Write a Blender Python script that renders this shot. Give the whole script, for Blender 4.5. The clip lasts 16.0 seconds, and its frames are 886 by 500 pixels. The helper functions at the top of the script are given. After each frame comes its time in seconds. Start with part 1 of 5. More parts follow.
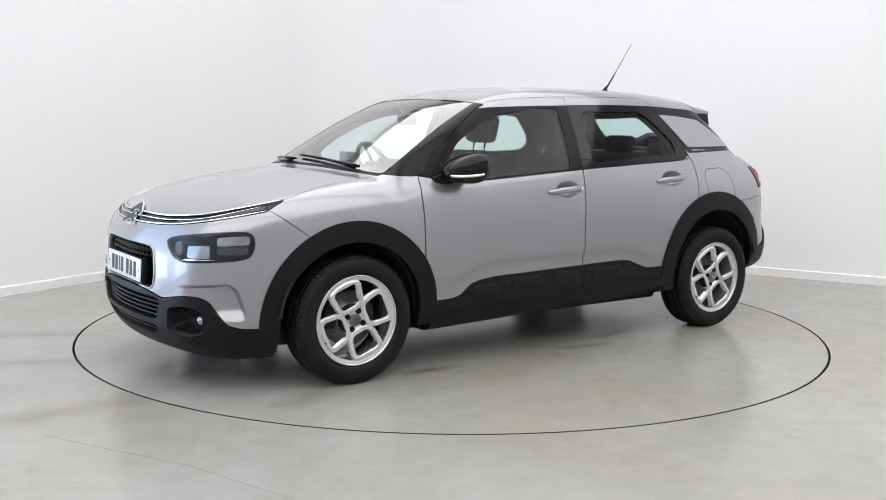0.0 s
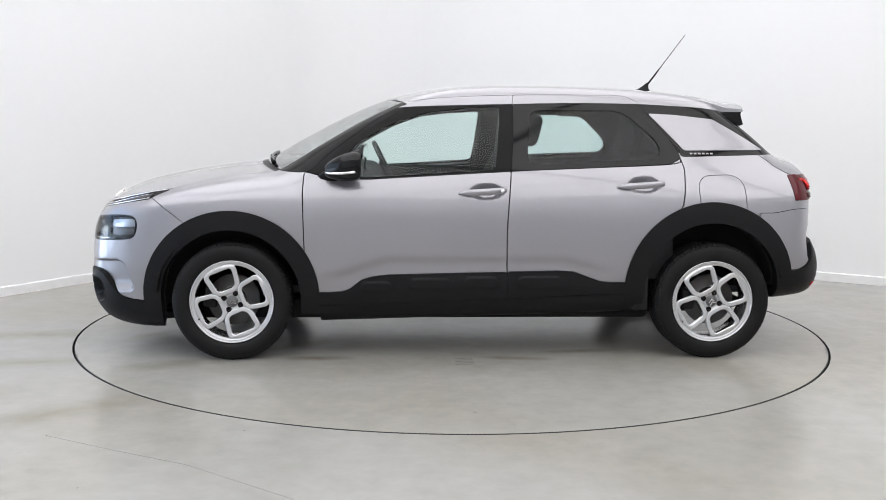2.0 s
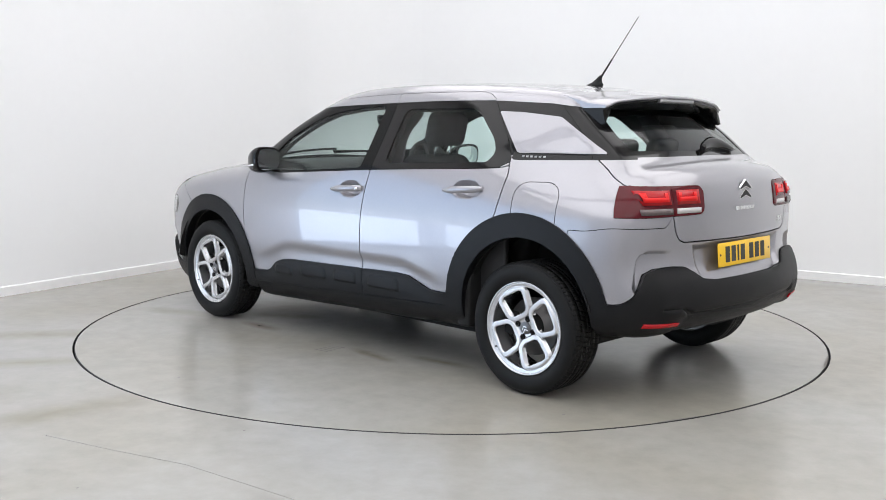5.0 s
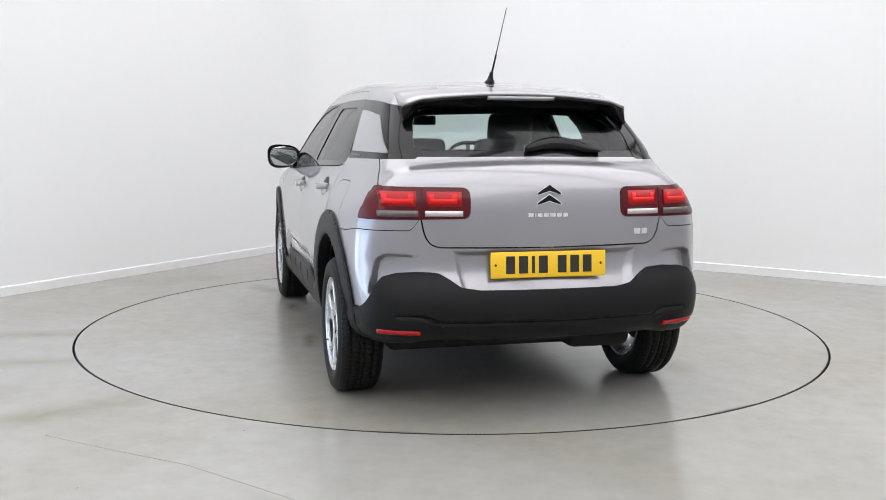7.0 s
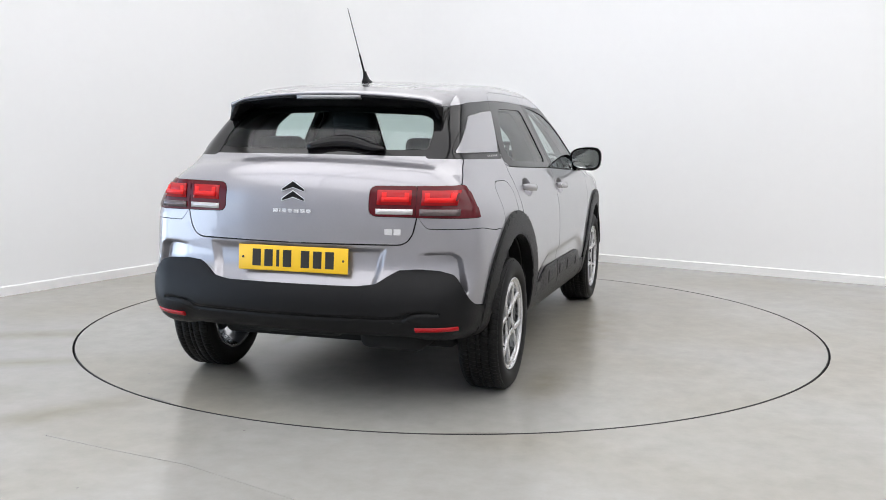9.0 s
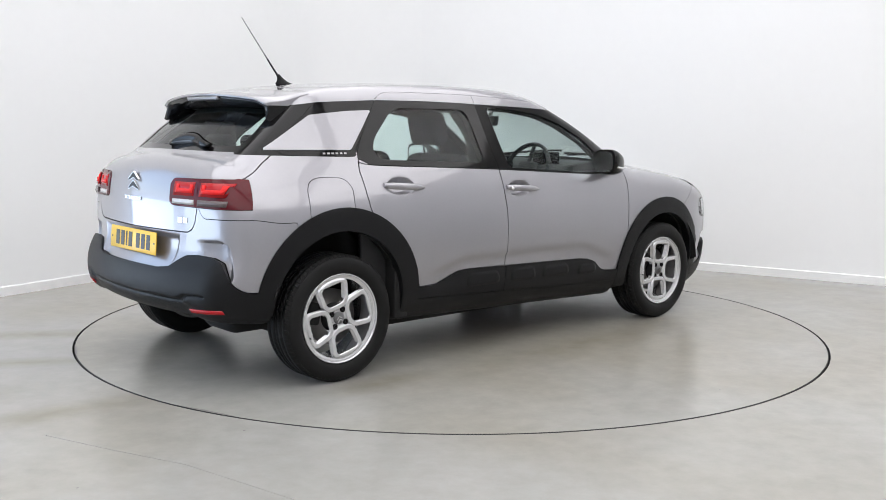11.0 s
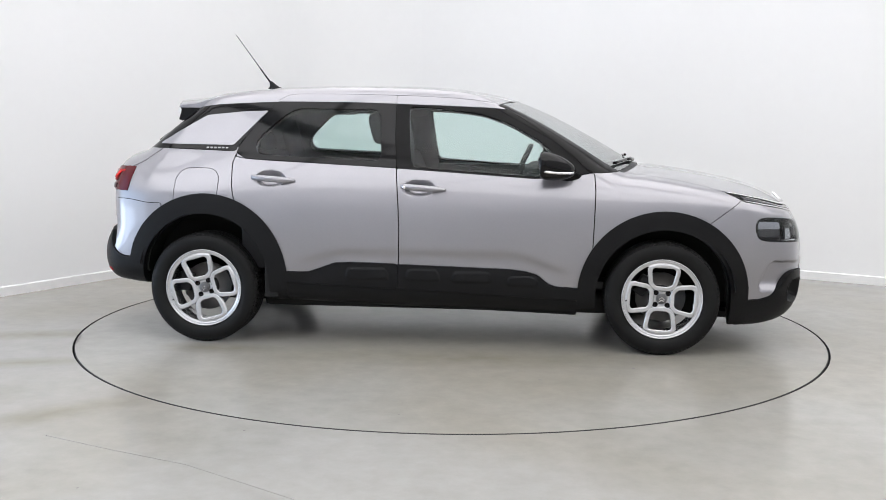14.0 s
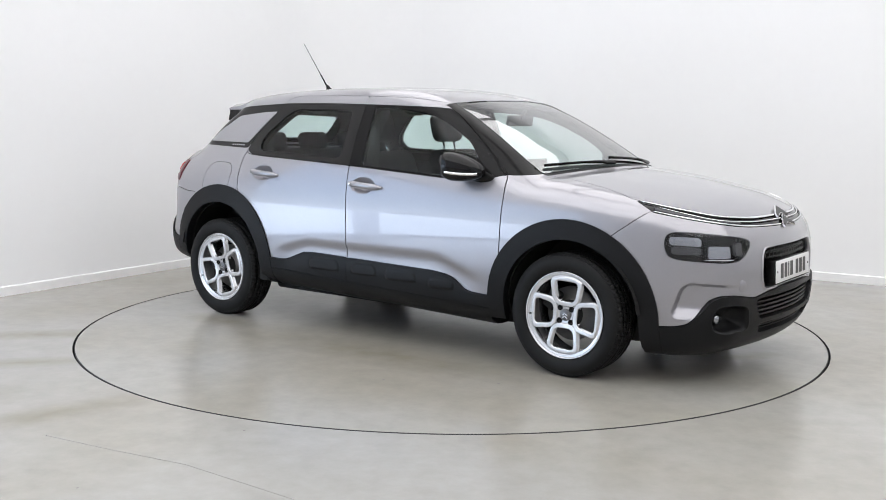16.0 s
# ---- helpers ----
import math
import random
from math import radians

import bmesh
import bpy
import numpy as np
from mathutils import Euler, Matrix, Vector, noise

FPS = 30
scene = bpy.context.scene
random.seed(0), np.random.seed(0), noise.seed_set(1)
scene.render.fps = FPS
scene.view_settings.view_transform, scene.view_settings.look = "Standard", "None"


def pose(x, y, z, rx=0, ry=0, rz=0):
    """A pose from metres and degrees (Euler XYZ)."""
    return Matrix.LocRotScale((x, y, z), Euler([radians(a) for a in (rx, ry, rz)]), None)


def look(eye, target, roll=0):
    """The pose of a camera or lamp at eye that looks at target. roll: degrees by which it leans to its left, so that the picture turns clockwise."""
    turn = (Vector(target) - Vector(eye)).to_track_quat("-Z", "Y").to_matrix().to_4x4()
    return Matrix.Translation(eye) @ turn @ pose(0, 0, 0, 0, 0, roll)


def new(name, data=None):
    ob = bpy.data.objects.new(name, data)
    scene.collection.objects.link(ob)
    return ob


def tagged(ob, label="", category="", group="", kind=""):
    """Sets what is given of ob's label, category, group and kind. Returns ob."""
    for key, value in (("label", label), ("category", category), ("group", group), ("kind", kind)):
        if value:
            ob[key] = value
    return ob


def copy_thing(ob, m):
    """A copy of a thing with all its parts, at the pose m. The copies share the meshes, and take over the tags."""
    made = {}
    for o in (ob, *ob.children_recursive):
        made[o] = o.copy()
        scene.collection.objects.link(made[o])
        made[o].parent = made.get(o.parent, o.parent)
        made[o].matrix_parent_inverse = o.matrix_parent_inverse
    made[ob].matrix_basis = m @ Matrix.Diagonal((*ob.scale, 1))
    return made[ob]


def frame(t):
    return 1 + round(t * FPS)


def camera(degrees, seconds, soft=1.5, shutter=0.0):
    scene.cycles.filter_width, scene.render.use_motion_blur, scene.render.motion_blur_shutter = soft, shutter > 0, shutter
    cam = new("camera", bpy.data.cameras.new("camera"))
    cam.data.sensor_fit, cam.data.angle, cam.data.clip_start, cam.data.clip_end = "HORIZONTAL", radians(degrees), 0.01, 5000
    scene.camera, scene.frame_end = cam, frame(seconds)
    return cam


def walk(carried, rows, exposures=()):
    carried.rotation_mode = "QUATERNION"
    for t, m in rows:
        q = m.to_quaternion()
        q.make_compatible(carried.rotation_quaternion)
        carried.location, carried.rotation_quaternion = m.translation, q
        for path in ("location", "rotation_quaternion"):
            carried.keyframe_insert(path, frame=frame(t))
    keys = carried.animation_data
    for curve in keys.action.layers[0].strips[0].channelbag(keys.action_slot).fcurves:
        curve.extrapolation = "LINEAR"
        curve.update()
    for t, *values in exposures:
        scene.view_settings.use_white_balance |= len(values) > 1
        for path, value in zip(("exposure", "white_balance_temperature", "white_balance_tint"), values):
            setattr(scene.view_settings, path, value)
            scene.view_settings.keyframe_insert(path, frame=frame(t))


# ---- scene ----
# ---------------------------------------------------------------- camera
EYE = (0.0, -6.182, 1.271)
AIM = (-0.055, 0.264, 0.439)
cam = camera(48.31, 16.0, soft=0.8)
VIEW = look(EYE, AIM, 0.54)
walk(cam, [(0.0, VIEW), (16.0, VIEW)], exposures=[(0.0, 0.0), (16.0, 0.0)])

# turntable: turns about the origin, clockwise from above; the car stands a little off its centre
TURN_START, TURN_RATE = 215.3, -15.735
CAR_X, CAR_Y = -0.069, 0.122


def turn(t):
    return TURN_START + TURN_RATE * t


# ---------------------------------------------------------------- world and light
world = bpy.data.worlds.new("world")
scene.world = world
world.use_nodes = True
wn = world.node_tree
sky = wn.nodes.new("ShaderNodeTexSky")
sky.sky_type, sky.sun_disc = "NISHITA", False
sky.sun_elevation, sky.sun_rotation = radians(38), radians(150)
wn.links.new(sky.outputs["Color"], wn.nodes["Background"].inputs["Color"])
wn.nodes["Background"].inputs["Strength"].default_value = 0.12

# room: corner behind the car; U runs along the one wall, V along the other
CORNER = Vector((-1.093, 4.426, 0))
U = Vector((-0.508, -0.862, 0)).normalized()
V = Vector((0.860, -0.509, 0)).normalized()
ROOM_U, ROOM_V, ROOM_H = 13.0, 11.5, 4.6


def at_room(u, v, z=0.0):
    return CORNER + U * u + V * v + Vector((0, 0, z))


ROOM_TURN = math.degrees(math.atan2(V.y, V.x))

# ---------------------------------------------------------------- materials
def material(name, base, rough=0.5, metal=0.0, coat=0.0, vary=0.0, scale=8.0, bump=0.0, bump_scale=200.0, spec=0.5, rough_vary=0.0, space="Object"):
    """A Principled material with two scales of noise in colour, gloss and relief."""
    m = bpy.data.materials.new(name)
    m.use_nodes = True
    n, l = m.node_tree.nodes, m.node_tree.links
    b = n["Principled BSDF"]
    b.inputs["Base Color"].default_value = (*base, 1)
    b.inputs["Roughness"].default_value = rough
    b.inputs["Metallic"].default_value = metal
    b.inputs["Coat Weight"].default_value = coat
    b.inputs["Coat Roughness"].default_value = 0.04
    b.inputs["Specular IOR Level"].default_value = spec
    where = n.new("ShaderNodeTexCoord")
    if vary:
        big, fine = n.new("ShaderNodeTexNoise"), n.new("ShaderNodeTexNoise")
        big.inputs["Scale"].default_value, fine.inputs["Scale"].default_value = scale, scale * 17
        big.inputs["Detail"].default_value, fine.inputs["Detail"].default_value = 4, 3
        for t in (big, fine):
            l.new(where.outputs[space], t.inputs["Vector"])
        add = n.new("ShaderNodeMath")
        add.operation = "ADD"
        l.new(big.outputs["Fac"], add.inputs[0])
        l.new(fine.outputs["Fac"], add.inputs[1])
        ramp = n.new("ShaderNodeMapRange")
        ramp.inputs["From Min"].default_value, ramp.inputs["From Max"].default_value = 0.4, 1.6
        ramp.inputs["To Min"].default_value, ramp.inputs["To Max"].default_value = 1 - vary, 1 + vary
        l.new(add.outputs[0], ramp.inputs["Value"])
        mul = n.new("ShaderNodeVectorMath")
        mul.operation = "SCALE"
        mul.inputs[0].default_value = base
        l.new(ramp.outputs[0], mul.inputs["Scale"])
        l.new(mul.outputs["Vector"], b.inputs["Base Color"])
        if rough_vary:
            r2 = n.new("ShaderNodeMapRange")
            r2.inputs["From Min"].default_value, r2.inputs["From Max"].default_value = 0.1, 0.9
            r2.inputs["To Min"].default_value, r2.inputs["To Max"].default_value = rough - rough_vary, rough + rough_vary
            l.new(big.outputs["Fac"], r2.inputs["Value"])
            l.new(r2.outputs[0], b.inputs["Roughness"])
    if bump:
        t = n.new("ShaderNodeTexNoise")
        t.inputs["Scale"].default_value, t.inputs["Detail"].default_value = bump_scale, 3
        l.new(where.outputs[space], t.inputs["Vector"])
        k = n.new("ShaderNodeBump")
        k.inputs["Strength"].default_value, k.inputs["Distance"].default_value = bump, 0.002
        l.new(t.outputs["Fac"], k.inputs["Height"])
        l.new(k.outputs["Normal"], b.inputs["Normal"])
    return m


def glow(name, colour, strength):
    m = bpy.data.materials.new(name)
    m.use_nodes = True
    b = m.node_tree.nodes["Principled BSDF"]
    b.inputs["Base Color"].default_value = (*colour, 1)
    b.inputs["Emission Color"].default_value = (*colour, 1)
    b.inputs["Emission Strength"].default_value = strength
    return m


def glass(name, tint, mix=0.034, rough=0.0, rise=5.0):
    """Thin automotive glass: tinted see-through with a mirror-like gloss that grows at grazing angles."""
    m = bpy.data.materials.new(name)
    m.use_nodes = True
    n, l = m.node_tree.nodes, m.node_tree.links
    n.remove(n["Principled BSDF"])
    clear, shine, f, blend = n.new("ShaderNodeBsdfTransparent"), n.new("ShaderNodeBsdfGlossy"), n.new("ShaderNodeLayerWeight"), n.new("ShaderNodeMixShader")
    clear.inputs["Color"].default_value = (*tint, 1)
    shine.inputs["Roughness"].default_value = rough
    f.inputs["Blend"].default_value = 0.5
    power, low = n.new("ShaderNodeMath"), n.new("ShaderNodeMapRange")
    power.operation = "POWER"
    power.inputs[1].default_value = rise
    low.inputs["To Min"].default_value, low.inputs["To Max"].default_value = mix, 1.0
    l.new(f.outputs["Facing"], power.inputs[0])
    l.new(power.outputs[0], low.inputs["Value"])
    l.new(low.outputs[0], blend.inputs[0])
    l.new(clear.outputs[0], blend.inputs[1])
    l.new(shine.outputs[0], blend.inputs[2])
    l.new(blend.outputs[0], n["Material Output"].inputs["Surface"])
    return m


def paint(name, base, flake):
    """Metallic car paint: fine bright flakes under a clear coat."""
    m = material(name, base, 0.31, 0.66, 1.0, 0.03, 5.0, rough_vary=0.02)
    n, l = m.node_tree.nodes, m.node_tree.links
    b = n["Principled BSDF"]
    b.inputs["Coat Roughness"].default_value = 0.015
    b.inputs["Coat IOR"].default_value = 1.62
    where = n.new("ShaderNodeTexCoord")
    v = n.new("ShaderNodeTexVoronoi")
    v.inputs["Scale"].default_value = 900
    l.new(where.outputs["Object"], v.inputs["Vector"])
    k = n.new("ShaderNodeBump")
    k.inputs["Strength"].default_value, k.inputs["Distance"].default_value = flake, 0.0006
    l.new(v.outputs["Distance"], k.inputs["Height"])
    l.new(k.outputs["Normal"], b.inputs["Normal"])
    return m


def floor_material(name, base, stains):
    """Painted, worn concrete: broad cloudy stains, fine speckle, a soft sheen."""
    m = material(name, base, 0.22, vary=0.06, scale=0.6, bump=0.06, bump_scale=35, rough_vary=0.07, spec=0.45)
    n, l = m.node_tree.nodes, m.node_tree.links
    b = n["Principled BSDF"]
    where = n.new("ShaderNodeTexCoord")
    old = b.inputs["Base Color"].links[0].from_socket
    stain = n.new("ShaderNodeTexNoise")
    stain.inputs["Scale"].default_value, stain.inputs["Detail"].default_value = 0.45, 2
    l.new(where.outputs["Object"], stain.inputs["Vector"])
    r = n.new("ShaderNodeMapRange")
    r.inputs["From Min"].default_value, r.inputs["From Max"].default_value = 0.38, 0.66
    r.interpolation_type = "SMOOTHSTEP"
    l.new(stain.outputs["Fac"], r.inputs["Value"])
    mix = n.new("ShaderNodeMix")
    mix.data_type, mix.blend_type = "RGBA", "MULTIPLY"
    l.new(r.outputs[0], mix.inputs["Factor"])
    l.new(old, mix.inputs["A"])
    mix.inputs["B"].default_value = (0.90, 0.865, 0.79, 1)
    # fine trodden-in dirt
    grime = n.new("ShaderNodeTexNoise")
    grime.inputs["Scale"].default_value, grime.inputs["Detail"].default_value, grime.inputs["Roughness"].default_value = 7.0, 8, 0.7
    l.new(where.outputs["Object"], grime.inputs["Vector"])
    r3 = n.new("ShaderNodeMapRange")
    r3.inputs["From Min"].default_value, r3.inputs["From Max"].default_value = 0.25, 0.75
    r3.inputs["To Min"].default_value, r3.inputs["To Max"].default_value = 0.91, 1.09
    l.new(grime.outputs["Fac"], r3.inputs["Value"])
    tone = n.new("ShaderNodeVectorMath")
    tone.operation = "SCALE"
    l.new(mix.outputs["Result"], tone.inputs[0])
    l.new(r3.outputs[0], tone.inputs["Scale"])
    # brown stains and darker areas: soft ovals broken up by noise, each (x, y, half length, half width, turn, depth)
    ragged, last = n.new("ShaderNodeTexNoise"), tone.outputs["Vector"]
    ragged.inputs["Scale"].default_value, ragged.inputs["Detail"].default_value = 6.0, 6
    l.new(where.outputs["Object"], ragged.inputs["Vector"])
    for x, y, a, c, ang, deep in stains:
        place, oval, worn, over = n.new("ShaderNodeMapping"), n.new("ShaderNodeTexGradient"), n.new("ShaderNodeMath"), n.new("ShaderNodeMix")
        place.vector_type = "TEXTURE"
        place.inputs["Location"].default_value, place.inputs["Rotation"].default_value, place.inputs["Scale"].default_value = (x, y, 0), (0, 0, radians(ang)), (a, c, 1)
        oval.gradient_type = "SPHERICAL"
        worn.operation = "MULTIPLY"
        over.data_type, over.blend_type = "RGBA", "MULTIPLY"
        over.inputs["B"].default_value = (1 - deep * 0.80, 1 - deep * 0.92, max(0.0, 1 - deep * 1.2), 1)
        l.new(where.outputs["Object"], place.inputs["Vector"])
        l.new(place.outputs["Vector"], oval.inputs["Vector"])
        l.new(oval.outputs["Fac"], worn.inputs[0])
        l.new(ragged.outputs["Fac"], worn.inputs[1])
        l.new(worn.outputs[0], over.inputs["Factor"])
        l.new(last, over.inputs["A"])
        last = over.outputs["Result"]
    l.new(last, b.inputs["Base Color"])
    return m


WALL = material("wall_paint", (0.85, 0.855, 0.86), 0.6, vary=0.012, scale=0.7, bump=0.05, bump_scale=90)
# a greyer copy of the wall paint, to throw less light on the car
DIM_WALL = material("bounce_dimming_grey", (0.62, 0.625, 0.64), 0.7, vary=0.04, scale=0.7, bump=0.05, bump_scale=90)
TRIM = material("skirting_paint", (0.84, 0.84, 0.84), 0.35, vary=0.02, scale=3)
CEIL = material("ceiling_paint", (0.78, 0.78, 0.78), 0.8, vary=0.02, scale=2)
FLOOR = floor_material("floor_concrete", (0.335, 0.326, 0.306), [(-2.45, -0.45, 0.75, 0.16, 10, 0.6), (-2.30, -1.15, 0.65, 0.14, 14, 0.55), (-1.72, -2.02, 0.62, 0.16, 40, 0.55), (-2.6, -1.9, 0.9, 0.3, 20, 0.35), (3.0, 1.6, 0.8, 0.25, -30, 0.3), (-2.2, 1.6, 0.7, 0.25, 30, 0.25)])
# the long ovals darken the disc beneath the car and along both its sides
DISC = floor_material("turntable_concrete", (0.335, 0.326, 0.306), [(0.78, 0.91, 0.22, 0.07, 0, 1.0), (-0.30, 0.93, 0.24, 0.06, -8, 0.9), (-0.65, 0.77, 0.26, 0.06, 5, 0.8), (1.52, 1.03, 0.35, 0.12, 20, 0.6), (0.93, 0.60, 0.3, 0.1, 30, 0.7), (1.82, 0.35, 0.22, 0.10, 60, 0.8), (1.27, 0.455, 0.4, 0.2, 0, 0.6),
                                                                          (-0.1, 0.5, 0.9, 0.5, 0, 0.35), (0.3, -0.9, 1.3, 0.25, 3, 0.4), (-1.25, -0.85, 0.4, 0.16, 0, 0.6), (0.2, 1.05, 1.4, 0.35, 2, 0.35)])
# near-black for the turntable gap: its shade is put into the colour
GAP = material("gap_shade_black", (0.012, 0.012, 0.012), 0.8, vary=0.2, scale=30)
STEEL = material("rail_steel", (0.10, 0.10, 0.10), 0.45, 0.8, vary=0.2, scale=20)
CRACK = material("crack_dirt", (0.27, 0.26, 0.24), 0.8, vary=0.3, scale=30)
MARK = material("floor_dirt", (0.13, 0.12, 0.11), 0.7, vary=0.3, scale=40)
LIGHT = glow("panel_light", (1.0, 0.990, 0.998), 1.82)
PAINT = paint("metallic_paint", (0.314, 0.307, 0.330), 0.10)
PLASTIC = material("moulded_black_plastic", (0.0062, 0.0063, 0.0070), 0.42, vary=0.15, scale=14, bump=0.25, bump_scale=700, spec=0.20)
GLOSS = material("gloss_black", (0.004, 0.0037, 0.004), 0.06, vary=0.05, scale=9, spec=0.30)
FRAME = material("satin_black_frame", (0.005, 0.0048, 0.005), 0.16, vary=0.06, scale=12, spec=0.14)
def tyre_material():
    """Tyre rubber with cross cuts round the tread."""
    m = material("tyre_tread_rubber", (0.008, 0.008, 0.008), 0.55, vary=0.2, scale=25, bump=0.0, spec=0.18)
    n, l = m.node_tree.nodes, m.node_tree.links
    where, sep, ang = n.new("ShaderNodeTexCoord"), n.new("ShaderNodeSeparateXYZ"), n.new("ShaderNodeMath")
    l.new(where.outputs["Object"], sep.inputs[0])
    ang.operation = "ARCTAN2"
    l.new(sep.outputs["Z"], ang.inputs[0])
    l.new(sep.outputs["X"], ang.inputs[1])
    mul = n.new("ShaderNodeMath")
    mul.operation = "MULTIPLY_ADD"
    mul.inputs[1].default_value = 84.0
    l.new(ang.outputs[0], mul.inputs[0])
    bend = n.new("ShaderNodeMath")
    bend.operation = "MULTIPLY"
    bend.inputs[1].default_value = 60.0
    l.new(sep.outputs["Y"], bend.inputs[0])
    l.new(bend.outputs[0], mul.inputs[2])
    wave = n.new("ShaderNodeMath")
    wave.operation = "SINE"
    l.new(mul.outputs[0], wave.inputs[0])
    sharp = n.new("ShaderNodeMapRange")
    sharp.inputs["From Min"].default_value, sharp.inputs["From Max"].default_value = -0.95, -0.6
    l.new(wave.outputs[0], sharp.inputs["Value"])
    rad = n.new("ShaderNodeVectorMath")
    rad.operation = "LENGTH"
    flat = n.new("ShaderNodeVectorMath")
    flat.operation = "MULTIPLY"
    flat.inputs[1].default_value = (1, 0, 1)
    l.new(where.outputs["Object"], flat.inputs[0])
    l.new(flat.outputs["Vector"], rad.inputs[0])
    on = n.new("ShaderNodeMapRange")
    on.inputs["From Min"].default_value, on.inputs["From Max"].default_value = 0.301, 0.306
    l.new(rad.outputs["Value"], on.inputs["Value"])
    mask = n.new("ShaderNodeMath")
    mask.operation = "MULTIPLY"
    l.new(sharp.outputs[0], mask.inputs[0])
    l.new(on.outputs[0], mask.inputs[1])
    k = n.new("ShaderNodeBump")
    k.inputs["Strength"].default_value, k.inputs["Distance"].default_value = 1.0, 0.006
    l.new(mask.outputs[0], k.inputs["Height"])
    l.new(k.outputs["Normal"], n["Principled BSDF"].inputs["Normal"])
    return m


TYRE = tyre_material()
ALLOY = material("silver_alloy", (0.60, 0.605, 0.615), 0.26, 0.7, 0.4, vary=0.04, scale=14)
ALLOY_DARK = material("alloy_recess", (0.12, 0.12, 0.125), 0.35, 0.6, vary=0.1, scale=18)
CHROME = material("chrome", (0.88, 0.88, 0.89), 0.07, 1.0, vary=0.02, scale=20)
DARK = material("underbody_black", (0.006, 0.006, 0.006), 0.85, vary=0.3, scale=9)
CLOTH = material("seat_cloth", (0.013, 0.013, 0.015), 0.9, vary=0.18, scale=18, bump=0.3, bump_scale=500)
TRIM_IN = material("cabin_plastic", (0.014, 0.014, 0.016), 0.6, vary=0.1, scale=14)
LINING = material("headlining", (0.34, 0.335, 0.32), 0.9, vary=0.05, scale=20)
DISC_METAL = material("brake_disc", (0.16, 0.155, 0.15), 0.40, 0.8, vary=0.12, scale=40)
RED = material("red_lamp", (0.40, 0.006, 0.010), 0.12, spec=0.35, vary=0.05, scale=12)
RED_BRIGHT = material("red_lamp_light_guide", (0.72, 0.012, 0.012), 0.25, spec=0.25, vary=0.04, scale=20)
RED_DARK = material("dark_red_lamp", (0.085, 0.004, 0.008), 0.1, coat=0.0, spec=0.3, vary=0.08, scale=12)
CLEAR_LAMP = material("clear_lamp", (0.55, 0.53, 0.53), 0.18, 0.3, coat=0.5, vary=0.12, scale=60)
SMOKED = material("smoked_clear_lamp", (0.13, 0.10, 0.10), 0.15, 0.2, vary=0.3, scale=60)
REFLECT = material("reflector", (0.42, 0.43, 0.46), 0.16, 0.95, vary=0.05, scale=20)
LAMP_IN = material("headlamp_housing", (0.006, 0.006, 0.007), 0.2, 0.0, vary=0.1, scale=30)
LAMP_GREY = material("headlamp_bezel", (0.08, 0.081, 0.087), 0.25, 0.5, vary=0.08, scale=30)
YELLOW = material("yellow_plate", (0.86, 0.53, 0.012), 0.35, coat=0.3, vary=0.02, scale=8)
WHITE = material("white_plate", (0.74, 0.74, 0.74), 0.35, coat=0.3, vary=0.02, scale=8)
INK = material("plate_ink", (0.015, 0.014, 0.012), 0.4)
SCRIPT = material("grey_script", (0.34, 0.34, 0.35), 0.3, 0.6, vary=0.05, scale=60)
LETTER = material("silver_letter", (0.80, 0.80, 0.81), 0.25, 0.8, vary=0.05, scale=60)
SCREEN = glass("windscreen_glass", (0.86, 0.94, 0.92), 0.16, rise=2.6)
SIDE = glass("side_glass", (0.83, 0.93, 0.91))
PRIVACY = glass("rear_side_glass", (0.77, 0.88, 0.86))
LENS = glass("lamp_lens", (0.93, 0.94, 0.95), 0.035)
MIRROR = material("mirror_glass", (0.82, 0.86, 0.85), 0.02, 1.0)
TARMAC = material("yard_tarmac", (0.16, 0.16, 0.165), 0.85, vary=0.2, scale=3)


# ---------------------------------------------------------------- building helpers
def smooth(me, on=True):
    me.polygons.foreach_set("use_smooth", [on] * len(me.polygons))


def mesh_of(name, verts, faces, mat):
    me = bpy.data.meshes.new(name)
    me.from_pydata([tuple(map(float, v)) for v in verts], [], [tuple(int(i) for i in f) for f in faces])
    me.materials.append(mat)
    me.update()
    return me


def part(name, me, parent, label="", m=None):
    """One mesh as a part of a thing, or as a thing of its own with no parent."""
    if isinstance(me, tuple):
        bm, mat = me
        me = bpy.data.meshes.new(name)
        bm.to_mesh(me)
        bm.free()
        me.materials.append(mat)
    ob = new(name, me)
    if parent:
        ob.parent = parent
    if m is not None:
        ob.matrix_basis = m
    return tagged(ob, label)


def box_bm(x0, x1, y0, y1, z0, z1, r=0.0, seg=2):
    bm = bmesh.new()
    bmesh.ops.create_cube(bm, size=1, matrix=Matrix.Translation(((x0 + x1) / 2, (y0 + y1) / 2, (z0 + z1) / 2)) @ Matrix.Diagonal((x1 - x0, y1 - y0, z1 - z0, 1)))
    if r:
        bmesh.ops.bevel(bm, geom=bm.edges[:], offset=r, segments=seg, profile=0.5, affect="EDGES")
        for f in bm.faces:
            f.smooth = True
    return bm


def loft(rings, closed_ring=True, caps=True):
    """Skin over rings of equal length."""
    bm = bmesh.new()
    vs = [[bm.verts.new(p) for p in r] for r in rings]
    n = len(vs[0])
    for a, b in zip(vs, vs[1:]):
        for i in range(n if closed_ring else n - 1):
            j = (i + 1) % n
            f = bm.faces.new((a[i], a[j], b[j], b[i]))
            f.smooth = True
    if caps:
        bm.faces.new(vs[0][::-1])
        bm.faces.new(vs[-1])
    bmesh.ops.recalc_face_normals(bm, faces=bm.faces[:])
    return bm


